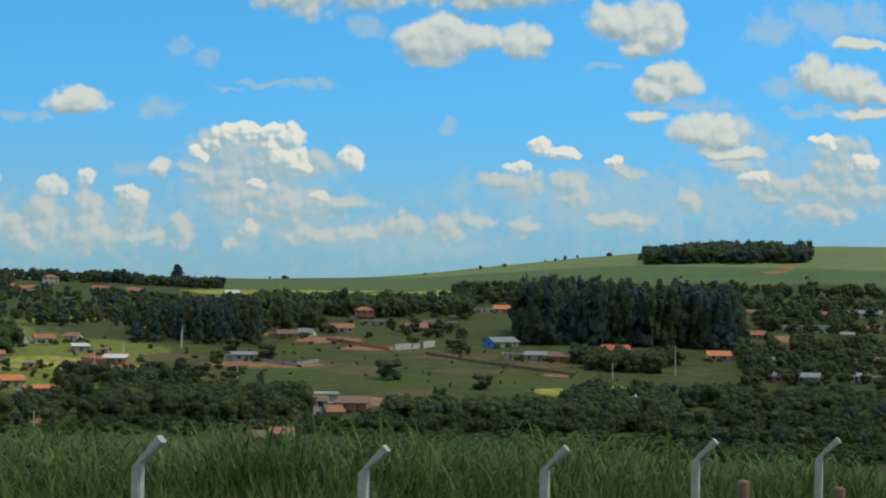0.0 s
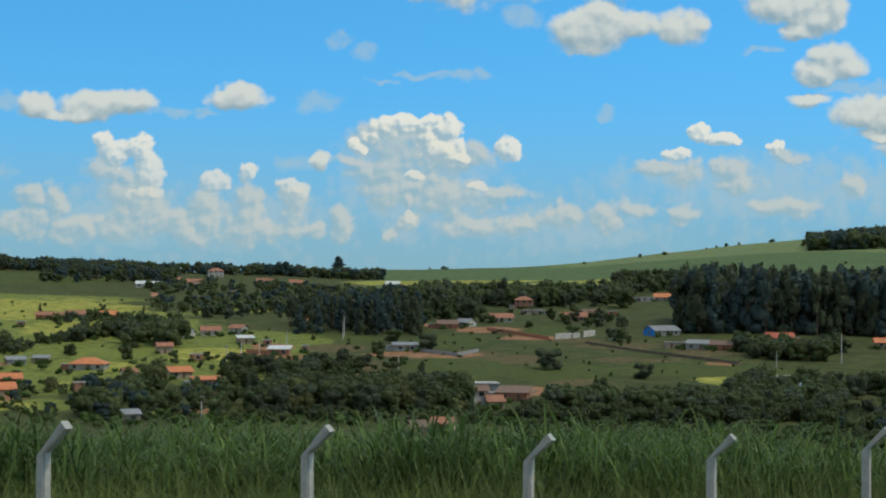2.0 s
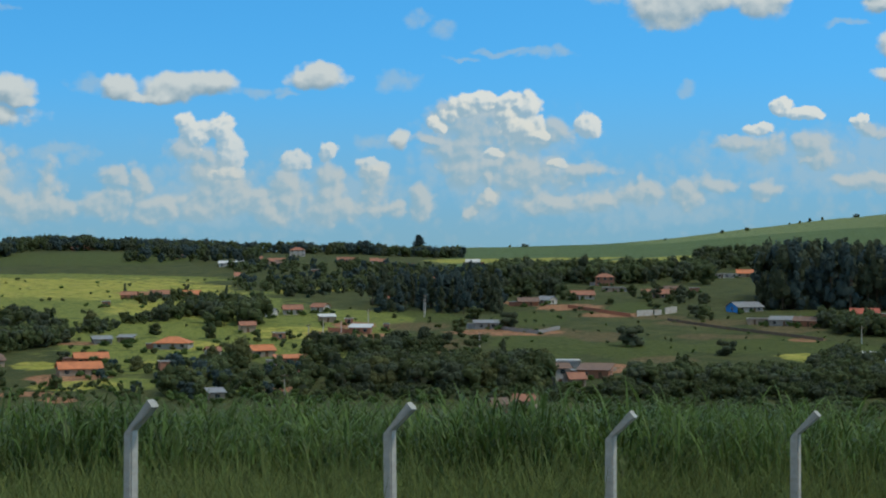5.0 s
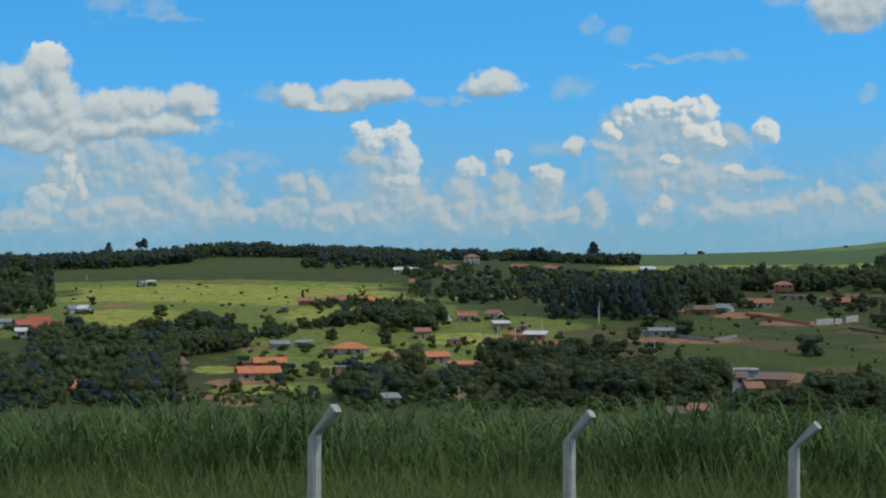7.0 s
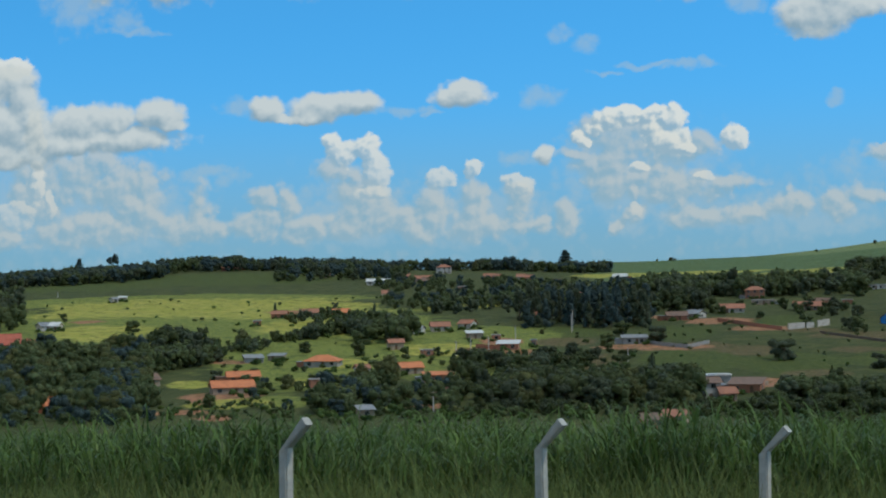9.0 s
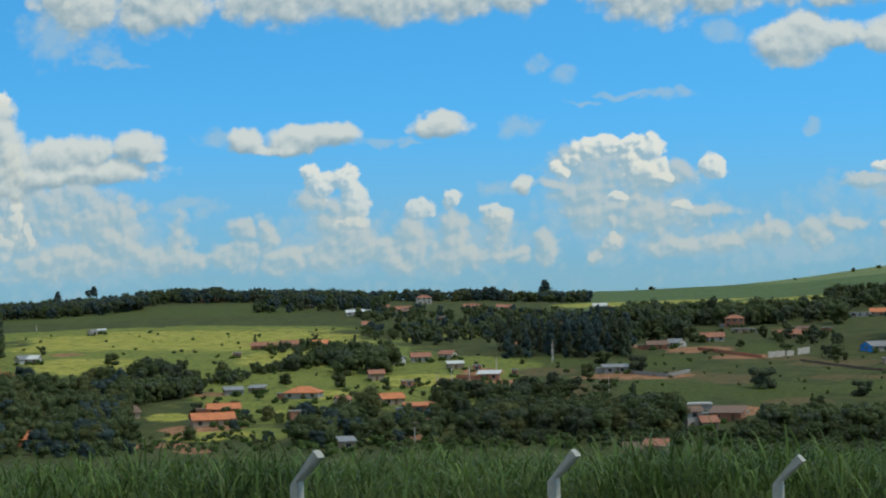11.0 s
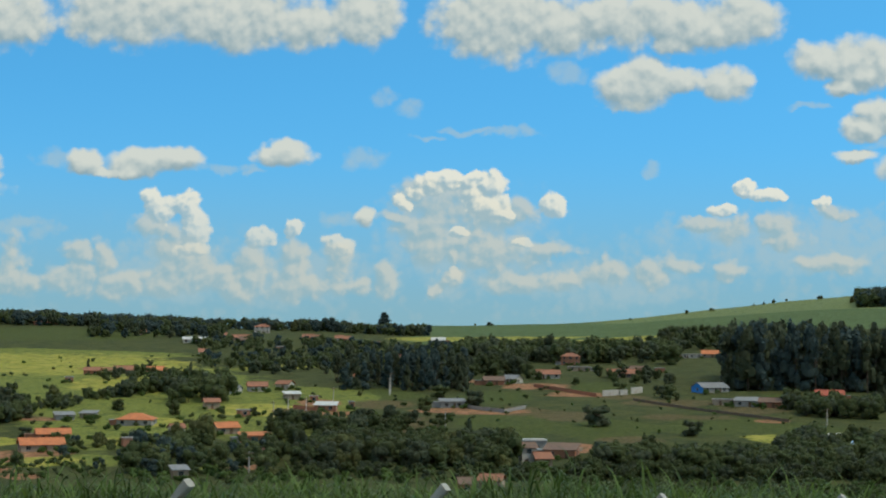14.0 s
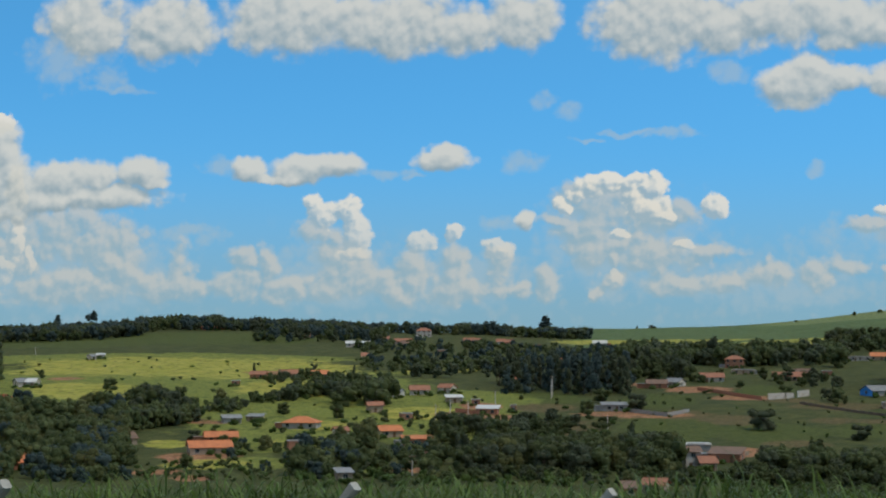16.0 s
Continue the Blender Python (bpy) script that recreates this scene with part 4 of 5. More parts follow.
def fence_post(x, y, tip, lean):
    """A square concrete post; its bent top leans to the near side."""
    root = new("fence_post")
    tagged(root, "pale concrete fence post with a bent top", "fence post", "fence posts")
    out = Vector((math.sin(radians(POST_TURN)), -math.cos(radians(POST_TURN)), 0)) * 0.245
    # the tip is what stands at x, y
    px, py = x - out.x, y - out.y
    g = float(land(px, py))
    bend = tip + EYE - 0.245
    root.matrix_world = pose(px, py, g, lean, 0, POST_TURN)
    w = 0.049
    h = bend - g
    bm = bmesh.new()
    sect = ((0, -0.6, 1.0), (0, h, 0.94))
    rows = []
    for oy, z, k in sect:
        rows.append([bm.verts.new((sx * w * k, sy * w * k + oy, z)) for sx, sy in ((-1, -1), (1, -1), (1, 1), (-1, 1))])
    # mitred top: the bend slopes with the arm
    for v in rows[1]:
        v.co.z -= 0.35 * v.co.y
    for i in range(4):
        bm.faces.new((rows[0][i], rows[0][(i + 1) % 4], rows[1][(i + 1) % 4], rows[1][i]))
    bm.faces.new(rows[1])
    bmesh.ops.bevel(bm, geom=[e for e in bm.edges if abs(e.verts[0].co.z - e.verts[1].co.z) > 0.5], offset=0.012, segments=2, affect="EDGES")
    shaft = part("shaft", bm_mesh("shaft", bm, CONCRETE), root)
    bm = bmesh.new()
    a = math.radians(45)
    ends = []
    for s, k in ((0.0, 0.94), (0.35, 0.86)):
        cy, cz = -math.sin(a) * s, h + math.cos(a) * s
        ends.append([bm.verts.new((sx * w * k, cy + (sy * w * k) * math.cos(a), cz + (sy * w * k) * math.sin(a))) for sx, sy in ((-1, -1), (1, -1), (1, 1), (-1, 1))])
    for v in ends[0]:
        v.co = Vector((v.co.x, math.copysign(w * 0.94, v.co.y), h - 0.35 * math.copysign(w * 0.94, v.co.y)))
    for i in range(4):
        bm.faces.new((ends[0][i], ends[0][(i + 1) % 4], ends[1][(i + 1) % 4], ends[1][i]))
    bm.faces.new(ends[1])
    bmesh.ops.bevel(bm, geom=[e for e in bm.edges if e.verts[0].co.y - e.verts[1].co.y > 0.1 or e.verts[1].co.y - e.verts[0].co.y > 0.1], offset=0.01, segments=2, affect="EDGES")
    part("arm", bm_mesh("arm", bm, CONCRETE), root)
    # a turn of tie wire round the shaft
    bm = bmesh.new()
    for z in (h - 0.62,):
        for x0, y0, x1, y1 in ((-1, -1, 1, -1), (1, -1, 1, 1)):
            limb(bm, (x0 * (w + 0.002), y0 * (w + 0.002), z), (x1 * (w + 0.002), y1 * (w + 0.002), z + 0.012), 0.0025, 0.0025, 4)
    part("tie_wire", bm_mesh("tie_wire", bm, WIRE), root)


def wooden_post(x, y, top):
    root = new("wooden_post")
    tagged(root, "weathered brown wooden post in the grass", "post")
    g = float(land(x, y))
    root.matrix_world = pose(x, y, g, 1, -1, 30)
    bm = bmesh.new()
    h, n = top + EYE - g, 10
    rows = [[bm.verts.new((r * math.cos(k * 2 * math.pi / n) * (1 + 0.08 * math.sin(3 * k)), r * math.sin(k * 2 * math.pi / n), z)) for k in range(n)] for r, z in ((0.085, -0.5), (0.078, h * 0.6), (0.072, h - 0.02), (0.055, h))]
    for p, q in zip(rows, rows[1:]):
        for k in range(n):
            bm.faces.new((p[k], p[(k + 1) % n], q[(k + 1) % n], q[k]))
    bm.faces.new(rows[-1])
    part("shaft", bm_mesh("shaft", bm, WOOD), root)


fence_post(-6.72, 10.03, -0.93, 0.5)
fence_post(-4.50, 11.41, -1.04, -0.6)
fence_post(-2.19, 12.85, -1.16, 0.3)
fence_post(-0.09, 14.15, -1.31, -0.5)
fence_post(2.03, 15.46, -1.51, 0.4)
fence_post(4.17, 16.78, -1.64, 0.0)
fence_post(6.32, 18.11, -1.69, -0.3)
fence_post(8.36, 19.37, -1.78, 0.6)
fence_post(10.50, 20.69, -1.88, 0.0)
wooden_post(6.51, 17.74, -2.10)
wooden_post(8.03, 18.53, -2.28)

# houses of the village and on the ridge
house(11.97, 424, 10.8, 'gable', PLASTER, TILE_NEW, 8, depth=7)
house(11.57, 454, 8.83, 'gable', BRICK, TILE_NEW, 5, depth=6)
house(8.72, 487, 10.34, 'hip', PLASTER_GREY, TILE_NEW, -12, depth=8)
house(11.19, 507, 5.6, 'shed', PLASTER_GREY, SHEET, 6, depth=6, high=1.9)
house(10.35, 512, 4.6, 'shed', PLASTER, SHEET, -14, depth=5, high=1.9)
house(9.05, 419, 2.37, 'flat', BRICK, SLAB, 10, depth=3, high=4.0)
house(7.34, 460, 3.58, 'gable', WHITEWASH, TILE, 15, depth=5)
house(9.13, 696, 9.11, 'gable', PLASTER, TILE, 0, depth=7)
house(8.07, 692, 7.34, 'gable', PLASTER, TILE_NEW, 20, depth=7)
house(10.24, 686, 6.31, 'gable', BRICK, TILE, -10, depth=6)
house(11.04, 640, 3.17, 'flat', BRICK, SLAB, 0, depth=5)
house(6.69, 944, 14.36, 'shed', WHITEWASH, SHEET_WHITE, 0, depth=12)
house(11.87, 1132, 12.01, 'gable', BRICK, TILE, 10, depth=9)
house(4.34, 1100, 10.51, 'hip', WHITEWASH, TILE, 0, depth=9, storeys=2)
house(5.1, 976, 10.01, 'gable', PLASTER, TILE, 10, depth=8)
house(2.49, 1016, 7.19, 'gable', PLASTER, TILE, -10, depth=8)
house(1.28, 1028, 5.82, 'gable', BRICK, TILE, 0, depth=8)
house(4.52, 604, 7.05, 'gable', WHITEWASH, TILE, 4, depth=7)
house(3.53, 615, 5.22, 'gable', WHITEWASH, TILE, -25, depth=6)
house(6.05, 592, 3.56, 'gable', PLASTER, TILE, 30, depth=6)
house(5.28, 594, 3.36, 'gable', WHITEWASH, SHEET, -20, depth=5)
house(3.29, 572, 5.46, 'shed', PLASTER, SHEET_WHITE, 8, depth=6)
house(2.51, 563, 2.99, 'flat', BRICK, SLAB, 0, depth=5)
house(2.08, 528, 6.91, 'shed', BRICK, SHEET_WHITE, -6, depth=7)
house(1.17, 538, 1.9, 'flat', BRICK, SLAB, 0, depth=3, high=2.6)
house(5.63, 461, 6.36, 'gable', PLASTER, TILE_NEW, 18, depth=6)
house(4.63, 438, 7.75, 'shed', BRICK, TILE_NEW, 8, depth=5, high=2.6)
house(5.01, 511, 3.25, 'flat', BRICK, SLAB, 12, depth=5)
house(6.13, 534, 4.91, 'gable', PLASTER, TILE, 10, depth=5, high=2.8)
house(5.93, 391, 3.1, 'gable', PLASTER_GREY, SHEET, -15, depth=5)
house(1.67, 397, 7.3, 'gable', WHITEWASH, TILE_OLD, 6, depth=6)
house(4.11, 397, 2.81, 'gable', BRICK, TILE, 0, depth=5)
house(-0.54, 802, 4.54, 'gable', PLASTER, TILE, 0, depth=7)
house(1.22, 658, 3.26, 'gable', PLASTER, TILE, 0, depth=6)
house(-5.06, 390, 3.59, 'gable', WHITEWASH, TILE_OLD, 14, depth=5, storeys=2)
house(-5.59, 388, 3.84, 'gable', PLASTER, TILE, 14, depth=6)
house(-5.33, 421, 5.96, 'flat', PLASTER_GREY, SHEET_WHITE, 4, depth=7, high=3.2)
house(-6.31, 408, 7.79, 'shed', BRICK, TILE_OLD, -8, depth=9, high=2.4)
house(-2.86, 330, 2.8, 'gable', BRICK, TILE_OLD, 10, depth=5)
house(-3.81, 337, 4.53, 'gable', PLASTER, TILE, -12, depth=5)
house(-3.91, 648, 8.02, 'gable', BRICK, TILE_OLD, 4, depth=7)
house(-4.57, 658, 6.05, 'gable', WHITEWASH, SHEET, -30, depth=7)
house(-5.83, 689, 9.99, 'gable', WHITEWASH, TILE, 6, depth=8)
house(-6.65, 791, 9.23, 'hip', BRICK, TILE, 0, depth=8, storeys=2)
house(-6.93, 745, 9.75, 'flat', PLASTER, SLAB, 6, depth=8)
house(-8.54, 692, 13.95, 'gable', PLASTER, TILE, 3, depth=8)
house(-2.41, 546, 8.3, 'shed', PLASTER_GREY, SHEET, 6, depth=6, high=2.4)
house(-1.94, 1052, 8.93, 'gable', WHITEWASH, SHEET_WHITE, 0, depth=8)
house(-11.55, 612, 11.26, 'gable', PLASTER_GREY, SHEET, 34, depth=8, end=PAINT_BLUE)
house(-12.06, 566, 8.01, 'flat', PLASTER, SLAB, 6, depth=7)
house(-12.98, 562, 10.73, 'shed', PLASTER_GREY, SHEET, -5, depth=8)
house(-13.66, 559, 7.51, 'gable', BRICK, TILE_OLD, -8, depth=6)
house(-15.64, 586, 9.53, 'gable', PLASTER, TILE_RED, 5, depth=8)
house(-11.59, 849, 9.01, 'gable', PLASTER, TILE_NEW, 0, depth=9)
house(-10.92, 846, 10.77, 'flat', WHITEWASH, SLAB, 4, depth=8)
house(-15.81, 459, 2.76, 'shed', WHITEWASH, SHEET_WHITE, 8, depth=4)
house(-16.59, 440, 2.65, 'gable', WHITEWASH, SHEET_BLUE, -20, depth=4)
house(-19.25, 577, 7.96, 'gable', PLASTER, TILE_NEW, 6, depth=7)
house(-21.46, 564, 5.99, 'shed', PLASTER, SHEET, 8, depth=6)
house(-21.95, 511, 13.74, 'shed', BRICK, SHEET, -4, depth=8)
house(-22.29, 757, 23.03, 'flat', WHITEWASH, SHEET_WHITE, 3, depth=8, high=3.2)
house(-24.24, 828, 16.99, 'gable', WHITEWASH, SHEET, -4, depth=8)
house(-22.02, 845, 6.58, 'shed', WHITEWASH, SHEET_WHITE, 0, depth=7)
house(-22.61, 839, 4.75, 'gable', WHITEWASH, TILE, 0, depth=7)
house(-23.09, 819, 9.27, 'gable', PLASTER, TILE, -14, depth=7)
house(-19.01, 892, 9.15, 'gable', WHITEWASH, TILE, 8, depth=8)
house(-23.99, 515, 6.56, 'shed', WHITEWASH, SHEET, 4, depth=6)
house(-24.03, 558, 6.32, 'gable', PLASTER, TILE, 0, depth=7)
house(-24.69, 565, 6, 'gable', BRICK, TILE_OLD, 6, depth=7)
house(19.56, 581, 6.78, 'gable', PLASTER, TILE_RED, 0, depth=9)
house(20.07, 571, 5.65, 'gable', PLASTER, TILE_RED, 14, depth=8)
house(19.31, 564, 7.58, 'gable', WHITEWASH, TILE_RED, -8, depth=8)
house(18.74, 560, 6.14, 'gable', PLASTER, TILE_NEW, 6, depth=7)
house(20.09, 550, 4.86, 'shed', WHITEWASH, SHEET_WHITE, 0, depth=7)
house(20.78, 580, 5.33, 'shed', WHITEWASH, SHEET, 0, depth=7)
house(18.43, 640, 4.07, 'gable', WHITEWASH, SHEET, 20, depth=6)
house(18.03, 639, 3.62, 'gable', WHITEWASH, SHEET_WHITE, -20, depth=6)
house(15.73, 834, 4.13, 'shed', WHITEWASH, SHEET_WHITE, 0, depth=5)
house(16.04, 825, 2.92, 'gable', WHITEWASH, SHEET, 30, depth=4)
house(18.36, 393, 5, 'gable', BRICK, TILE_NEW, 10, depth=7)
house(17.31, 389, 1.1, 'flat', WHITEWASH, SLAB, 0, depth=2.2, high=5)
house(14.97, 453, 5.77, 'gable', PLASTER, TILE_OLD, 20, depth=7)
house(20.37, 1076, 9.13, 'shed', WHITEWASH, SHEET_WHITE, 0, depth=9)
house(19.63, 456, 4.19, 'gable', PLASTER, TILE_OLD, -8, depth=7)
house(7.25, 359, 3.3, 'shed', PLASTER, SHEET, 10, depth=5)
house(15.68, 1164, 8.23, 'gable', PLASTER, TILE, 0, depth=8)
house(14.89, 1156, 6.54, 'gable', BRICK, TILE_OLD, 0, depth=8)
house(11.97, 1124, 11.13, 'gable', BRICK, TILE, 0, depth=8)
house(8.58, 1024, 5.8, 'gable', PLASTER, TILE, 0, depth=8)
house(5.83, 996, 8.45, 'gable', PLASTER, TILE, 0, depth=8)
house(2.71, 1024, 7.24, 'gable', PLASTER, TILE, 0, depth=8)
house(1.6, 1032, 5.11, 'gable', WHITEWASH, TILE, 0, depth=8)
house(4.94, 952, 6.06, 'gable', PLASTER, TILE_OLD, 0, depth=8)
house(3.72, 892, 4.42, 'flat', BRICK, SLAB, 0, depth=8)
house(6.45, 842, 3.57, 'gable', WHITEWASH, TILE, 0, depth=8)
house(0.29, 964, 4.77, 'gable', PLASTER, TILE, 0, depth=8)
house(-20.59, 693, 6.37, 'gable', PLASTER, TILE, 6, depth=7)
house(-23.67, 713, 5.55, 'shed', BRICK, SHEET, 6, depth=7)
house(-20.39, 820, 5.22, 'gable', PLASTER, TILE_OLD, 6, depth=7)
house(-24.52, 763, 6.48, 'gable', WHITEWASH, TILE, 6, depth=7)
house(-23.3, 598, 4.23, 'gable', BRICK, TILE_OLD, 6, depth=7)
house(-17.45, 569, 2.82, 'gable', PLASTER, TILE_OLD, 6, depth=7)
house(-8.99, 728, 6.7, 'gable', PLASTER, TILE_OLD, 6, depth=7)
house(-9.8, 741, 4.19, 'flat', BRICK, SLAB, 6, depth=7)
# trees that stand apart
plant('broad', 6.54, 436, 10.49, 11.41)
plant('layered', -0.01, 1208, 15.38, 14.53)
plant('umbrella', 2, 1160, 11.49, 11.49)
plant('umbrella', 16.03, 1182, 15.89, 10.03)
plant('layered', 17.2, 1182, 13.38, 8.36)
plant('umbrella', 11.81, 1182, 10.03, 12.54)
plant('broad', 12.61, 1182, 10.03, 12.54)
plant('layered', 18.4, 1182, 8.36, 6.69)
plant('broad', 13.9, 1182, 8.36, 12.54)
plant('layered', 8.99, 1164, 7.41, 6.59)
plant('broad', 3.22, 1152, 8.96, 8.15)
plant('broad', 20.56, 1182, 11.71, 9.2)
plant('column', 10.39, 724, 5.12, 2.82)
plant('broad', 8.27, 763, 4.32, 4.32)
plant('broad', 17.76, 697, 4.68, 3.7)
plant('broad', 9.96, 1182, 5.02, 5.02)
plant('broad', -3.17, 545, 7.71, 8.87)
plant('broad', -7.6, 487, 8.27, 10.68)
plant('broad', -10.89, 466, 5.93, 7.58)
plant('broad', -2, 574, 6.5, 7.72)
plant('broad', -2.98, 464, 4.6, 2.95)
plant('layered', -1.89, 710, 15.57, 7.03)
plant('broad', -5.99, 810, 18.91, 10.31)
plant('column', -12.76, 876, 16.11, 2.48)
plant('broad', -10.19, 908, 12.21, 7.71)
plant('broad', -10.78, 1496, 4.76, 4.23)
plant('broad', -11.65, 1508, 3.73, 7.47)
plant('broad', -13.1, 1560, 2.76, 3.31)
plant('broad', -13.46, 1572, 3.34, 4.45)
plant('broad', -13.8, 1580, 4.47, 5.59)
plant('broad', -14.24, 1604, 3.4, 4.54)
plant('broad', -15.37, 1598, 4.52, 7.92)
plant('broad', -16.45, 1408, 7.47, 6.47)
plant('broad', -17.91, 1108, 2.35, 2.74)
plant('broad', -22.28, 1076, 3.04, 3.43)
plant('broad', -3.27, 1505, 3.2, 3.2)
plant('broad', -3.81, 1512, 4.28, 8.56)
plant('broad', -8.79, 1480, 2.62, 4.19)
plant('broad', -9.4, 440, 4.05, 4.67)
plant('broad', 9.98, 438, 3.41, 5.58)
plant('broad', 12.59, 543, 5.38, 6.53)
plant('broad', 7.35, 442, 6.88, 6.25)
plant('column', -3.01, 459, 4.87, 2.6)
plant('broad', 8.56, 372, 7.89, 7.89)
plant('broad', 12.49, 463, 2.62, 4.26)
# power poles
pole(-0.18, 589, 6.67)
pole(1.82, 544, 6.54)
pole(2.79, 526, 4.47)
pole(3.43, 518, 5.5)
pole(3.95, 509, 4.68)
pole(4.81, 366, 3.62)
pole(-2.17, 479, 4.41)
pole(17.94, 876, 3.72)
pole(-0.22, 601, 7.65)
pole(-17.76, 523, 9.25)
pole(4.8, 370, 4.45)
pole(-15.55, 505, 5.36)
# woods, scrub and hedges
plant('broad', 10.07, 431, 5.2, 5.5)
plant('broad', 12.75, 386, 4.4, 4.4)
plant('broad', 9.38, 533, 4.9, 5.3)
plant('broad', 12.53, 458, 4.5, 4.9)
plant('broad', 11.54, 563, 6.8, 8.0)
plant('broad', -1.47, 531, 5.6, 6.4)
plant('broad', 6.66, 380, 4.0, 5.4)
plant('broad', 7.65, 424, 6.0, 6.7)
plant('broad', 0.86, 584, 2.5, 2.9)
plant('broad', 4.68, 511, 3.6, 3.6)
plant('broad', 8.04, 381, 6.7, 6.7)
plant('broad', 7.46, 516, 6.2, 5.5)
plant('column', 7.56, 596, 8.4, 2.5)
plant('column', 6.87, 632, 8.5, 3.6)
plant('layered', -1.00, 635, 13.5, 8.1)
plant('broad', 15.38, 621, 5.3, 7.9)
plant('broad', 14.20, 536, 11.0, 11.4)
plant('broad', 9.90, 651, 5.5, 6.9)
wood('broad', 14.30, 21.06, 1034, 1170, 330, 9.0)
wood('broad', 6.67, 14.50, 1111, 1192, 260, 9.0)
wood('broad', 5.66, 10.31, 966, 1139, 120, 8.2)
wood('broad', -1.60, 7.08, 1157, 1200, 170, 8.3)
wood('broad', -3.19, 6.67, 733, 993, 330, 5.2, light=2)
wood('broad', 19.26, 21.06, 628, 886, 44, 9.6)
wood('broad', 14.89, 19.73, 460, 543, 100, 7.1, light=2)
wood('broad', 14.89, 21.05, 366, 462, 150, 6.7, light=2)
wood('broad', 12.31, 14.89, 516, 587, 22, 6.2)
hedge('broad', 14.89, 492, 12.51, 510, 6, 36, 6.4)
hedge('broad', 12.51, 526, 9.30, 581, 6, 40, 3.9)
hedge('broad', 9.30, 577, 6.87, 622, 6, 34, 6.4)
wood('broad', 5.56, 7.68, 546, 621, 40, 8.7)
wood('broad', 7.08, 9.90, 622, 675, 24, 5.0)
wood('gum', -2.99, 1.91, 608, 677, 100, 12.7)
wood('broad', -10.35, -2.70, 795, 885, 170, 10.7)
wood('broad', -5.16, -2.80, 686, 782, 40, 8.8)
wood('broad', -10.35, -4.97, 634, 747, 16, 4.9)
wood('broad', -4.51, 2.17, 368, 414, 150, 7.2)
wood('broad', -7.63, -6.43, 365, 385, 14, 3.4)
wood('broad', -6.43, 4.27, 350, 367, 90, 3.0)
wood('bush', -6.43, 9.02, 343, 370, 120, 2.3)
wood('broad', -17.78, -7.43, 379, 411, 190, 5.3)
wood('broad', -17.78, -6.43, 354, 376, 150, 3.6)
wood('broad', 4.07, 9.12, 360, 433, 64, 5.3, light=2)
wood('broad', 1.66, 4.08, 377, 486, 50, 6.1)
wood('broad', 0.85, 2.17, 418, 470, 20, 6.3)
wood('bush', -2.38, 2.47, 438, 510, 80, 2.7)
wood('broad', -1.17, 0.86, 445, 510, 24, 4.4)
wood('broad', -18.05, -14.16, 525, 560, 56, 6.9)
wood('gum', -20.01, -12.13, 616, 716, 420, 19.8)
wood('broad', -25.18, -19.99, 722, 877, 110, 7.9)
wood('broad', -25.17, -17.82, 923, 983, 90, 6.7)
wood('broad', -25.20, -20.01, 482, 649, 140, 6.4)
wood('broad', -12.11, -9.45, 879, 1023, 50, 8.7)
wood('broad', -25.21, -13.87, 418, 454, 190, 5.9)
wood('broad', -25.22, -13.89, 360, 389, 150, 4.0)
wood('broad', -25.22, -17.89, 342, 355, 90, 4.2, light=2)
wood('broad', -25.21, -19.65, 385, 422, 50, 4.3, light=2)
wood('bush', 6.67, 18.40, 552, 834, 55, 1.7)
wood('bush', -15.88, -2.99, 463, 602, 60, 1.3)
wood('bush', 4.07, 12.30, 379, 520, 60, 2.2)
wood('broad', 8.69, 11.51, 374, 450, 20, 3.2, light=2)
wood('bush', 8.29, 14.49, 355, 399, 90, 1.6)
wood('broad', 14.69, 21.05, 348, 383, 60, 3.4, light=2)
wood('bush', -6.42, 3.68, 533, 639, 30, 1.7)
wood('bush', -17.78, -6.43, 313, 348, 230, 2.6)
wood('bush', -25.22, -17.49, 301, 336, 150, 2.7)
wood('broad', 1.81, 5.46, 698, 776, 40, 6.3)
wood('broad', -10.35, -7.69, 577, 682, 12, 5.8)
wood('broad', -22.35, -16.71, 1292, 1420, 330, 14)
# garden and boundary walls
garden_wall(-7.78, 592, -8.36, 597, 2.2, WHITEWASH, 'whitewashed boundary wall beside the road')
garden_wall(-8.4, 597, -8.66, 599, 2.0, WHITEWASH, 'whitewashed boundary wall beside the road')
garden_wall(-8.78, 601, -9.19, 608, 2.4, WHITEWASH, 'whitewashed boundary wall beside the road')
garden_wall(-5.34, 632, -7.56, 589, 1.3, BRICK, 'low reddish brick wall along the red earth')
# the next two low walls are added in place of the road bank
garden_wall(-8.86, 577, -10.78, 546, 0.9, BANK_SHADE, 'long dark road bank beside the pasture, built as a low wall')
garden_wall(-10.78, 546, -14.26, 512, 0.9, BANK_SHADE, 'long dark road bank beside the pasture, built as a low wall')
garden_wall(-2.86, 541, -4.27, 524, 1.2, PLASTER_GREY, 'low grey wall round an empty plot')
garden_wall(-4.27, 524, -5.04, 540, 1.2, PLASTER_GREY, 'low grey wall round an empty plot')
garden_wall(-6.31, 413, -7.06, 423, 1.2, PLASTER, 'low plastered yard wall')
garden_wall(5.11, 433, 4.04, 448, 1.7, BRICK, 'sunlit orange brick yard wall in the grass')
garden_wall(3.25, 533, 2.44, 526, 1.3, BRICK, 'low brick wall')


# shrubs in the yards
yard = []
for yaw, d, h in YARDS:
    p = np.array(at(yaw, d))
    for pts, q in crown("bush", rng, 110, 0.075):
        yard.append((pts * (h * 1.5, h * 1.5, h) + p, q))
shrubs = new("yard_shrubs", joined("yard_shrubs", yard, BUSH))
tagged(shrubs, "low green shrubs in the house yards", "bushes", kind="stuff")


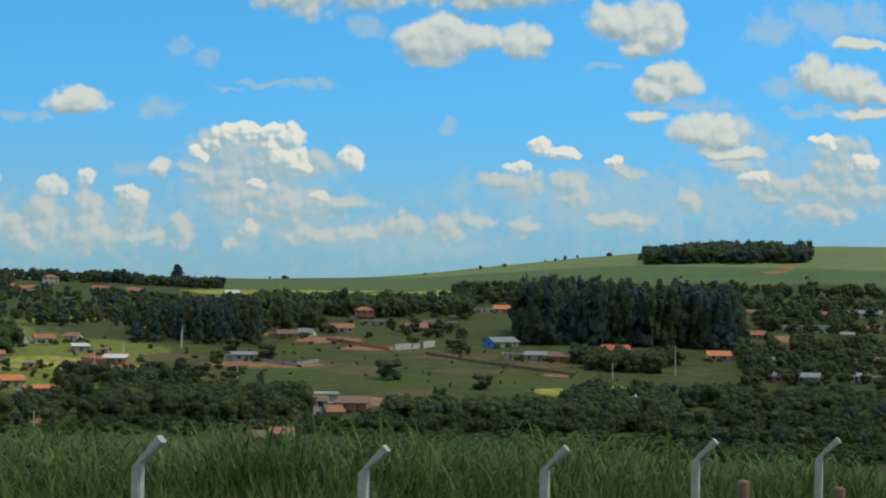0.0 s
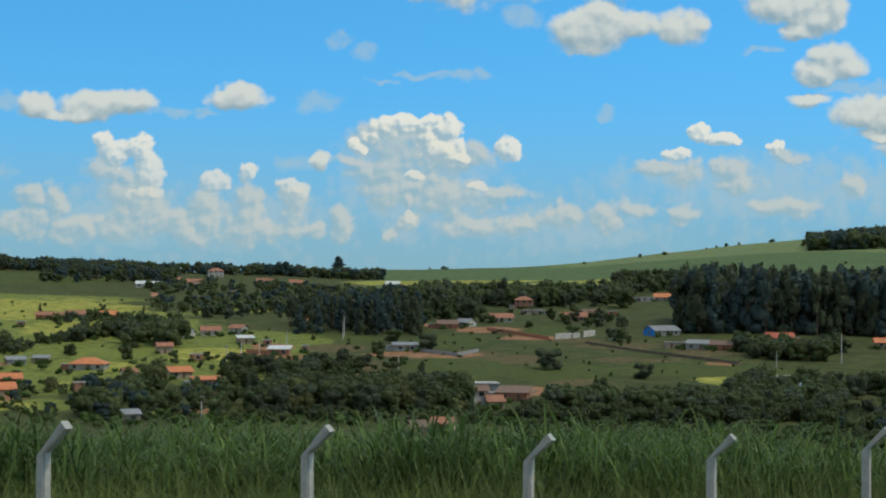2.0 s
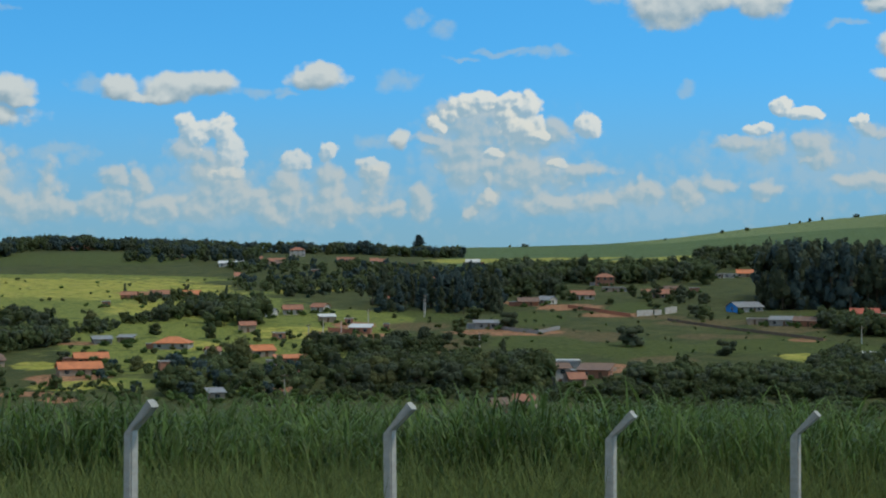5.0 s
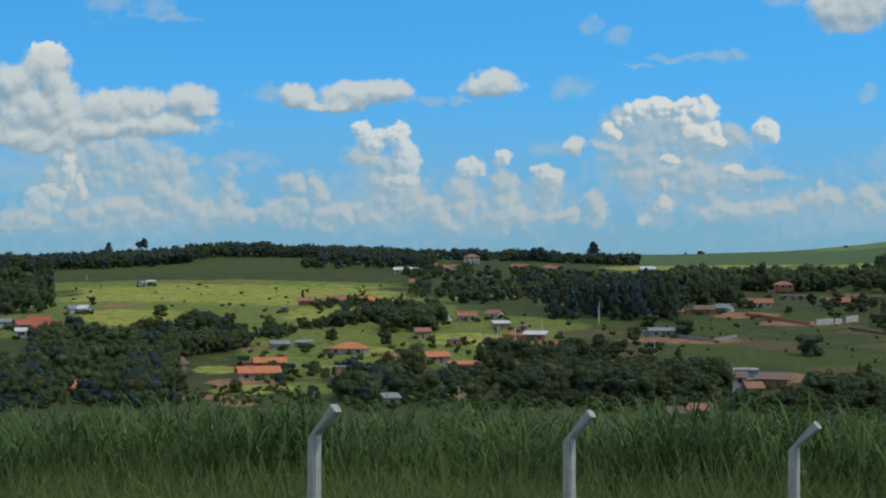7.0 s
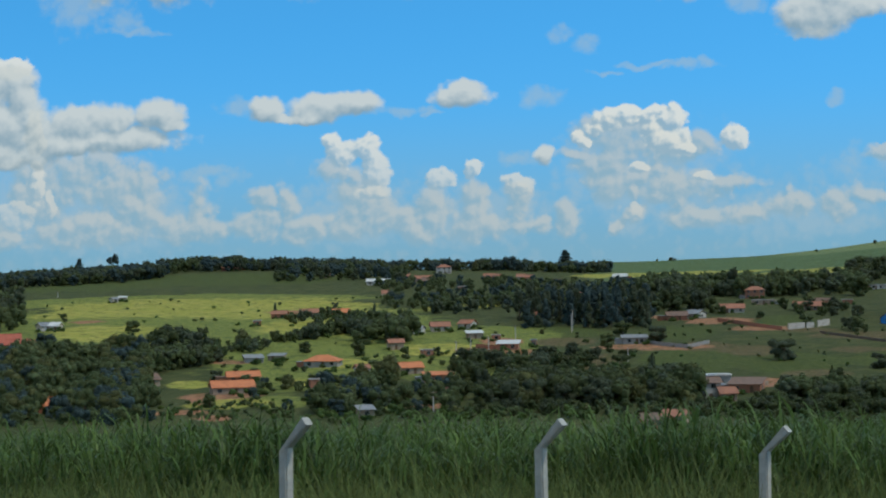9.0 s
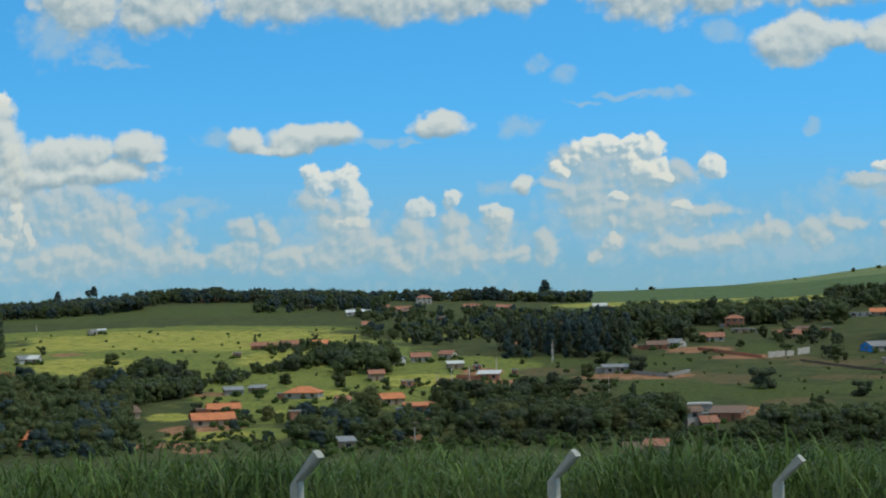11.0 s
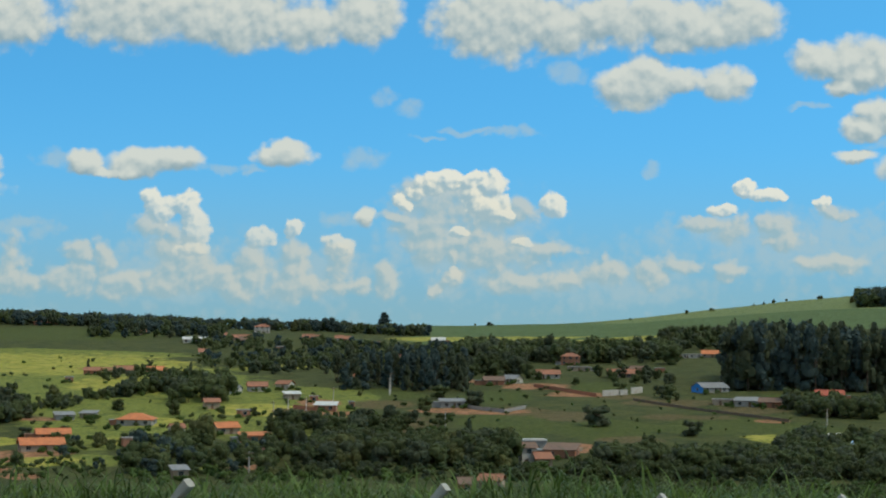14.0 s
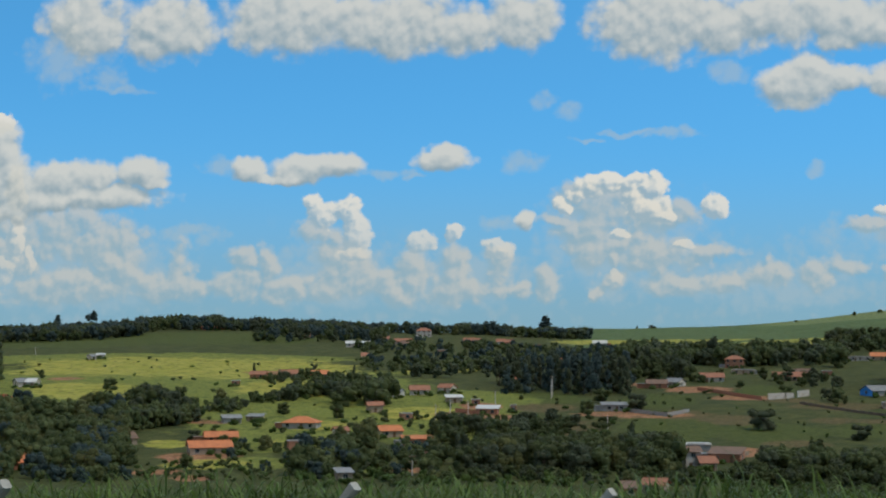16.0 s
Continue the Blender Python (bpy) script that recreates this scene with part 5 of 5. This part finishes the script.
# ---- sugar cane and tall grass ----
def blades(n, spots, up, long, wide, droop, segs, rng, spread=1.0):
    """Strips that rise from their spots and arch over."""
    a = rng.uniform(0, 2 * np.pi, n)
    dirs = np.stack([np.cos(a), np.sin(a), 0 * a], -1)
    side = np.stack([-np.sin(a), np.cos(a), 0 * a], -1)
    L, W = long * rng.uniform(0.65, 1.2, n), wide * rng.uniform(0.7, 1.25, n)
    th = rng.uniform(0.05, 0.5, n) * spread
    bend = droop * rng.uniform(0.4, 1.5, n)
    p = spots + np.stack([0 * a, 0 * a, up], -1)
    rows = []
    for k in range(segs + 1):
        s = k / segs
        wd = W * min(1.0, 0.55 + s * 1.2) * (1 - s ** 2.2) * 0.5 + 0.0015
        rows.append(np.stack([p - side * wd[:, None], p + side * wd[:, None]], 1))
        ang = th + bend * (s + 0.5 / segs) ** 1.5
        p = p + (dirs * np.sin(ang)[:, None] + np.array((0, 0, 1)) * np.cos(ang)[:, None]) * (L / segs)[:, None]
    v = np.stack(rows, 1)  # n, segs + 1, 2, 3
    base = (np.arange(n) * (segs + 1) * 2)[:, None, None]
    k = (np.arange(segs) * 2)[None, :, None]
    q = base + k + np.array((0, 1, 3, 2))[None, None]
    return v.reshape(-1, 3), q.reshape(-1, 4)


def sown(n, yaw0, yaw1, d0, d1, rng):
    yaw, d = np.radians(rng.uniform(yaw0, yaw1, n)), np.sqrt(rng.uniform(d0 ** 2, d1 ** 2, n))
    x, y = -d * np.sin(yaw), d * np.cos(yaw)
    return np.stack([x, y, land(x, y)], -1)


rg = np.random.default_rng(11)


def behind_fence(p, gap):
    """Only the spots that lie beyond the fence's line."""
    return p[(p[:, 1] - 14.15) * 0.851 - (p[:, 0] + 0.09) * 0.525 > gap]


def cane_field(name, label, count, d0, d1, per, segs, high=1.0):
    stools = behind_fence(sown(count, -32, 32, d0, d1, rg), 2.3)
    count = len(stools)
    tall = high * rg.uniform(0.85, 1.08, count) * (1 + 0.08 * np.sin(stools[:, 0] * 0.9) * np.sin(stools[:, 1] * 0.7))
    spots = np.repeat(stools, per, 0) + rg.normal(0, 0.16, (count * per, 3)) * (1, 1, 0)
    up = rg.uniform(0.20, 1.90, count * per) * np.repeat(tall, per)
    v, q = blades(count * per, spots, up, 0.66 * high, 0.028, 2.1, segs, rg)
    root = new(name, joined(name, [(v, q)], CANE))
    tagged(root, label, "sugar cane", kind="stuff")


cane_field("sugar_cane", "dense green sugar cane with long arching leaves", 4300, 19.5, 27, 23, 3)
cane_field("sugar_cane", "green sugar cane further down the slope", 3400, 27, 90, 7, 2)


def grass_field(count, d0, d1, high, wide, label):
    spots = sown(count, -34, 34, d0, d1, rg)
    if d0 > 10:
        spots = behind_fence(spots, 0.35)
        count = len(spots)
    up = rg.uniform(0, 0.55, count) * high
    v, q = blades(count, spots, up, high, wide, 1.1, 2, rg, 1.0)
    root = new("grass", joined("grass", [(v, q)], GRASS))
    tagged(root, label, "grass", kind="stuff")


grass_field(66000, 12.5, 22.5, 1.25, 0.012, "tall rough green grass behind the fence")
grass_field(14000, 1.5, 14.6, 0.35, 0.012, "short rough grass on the bank")
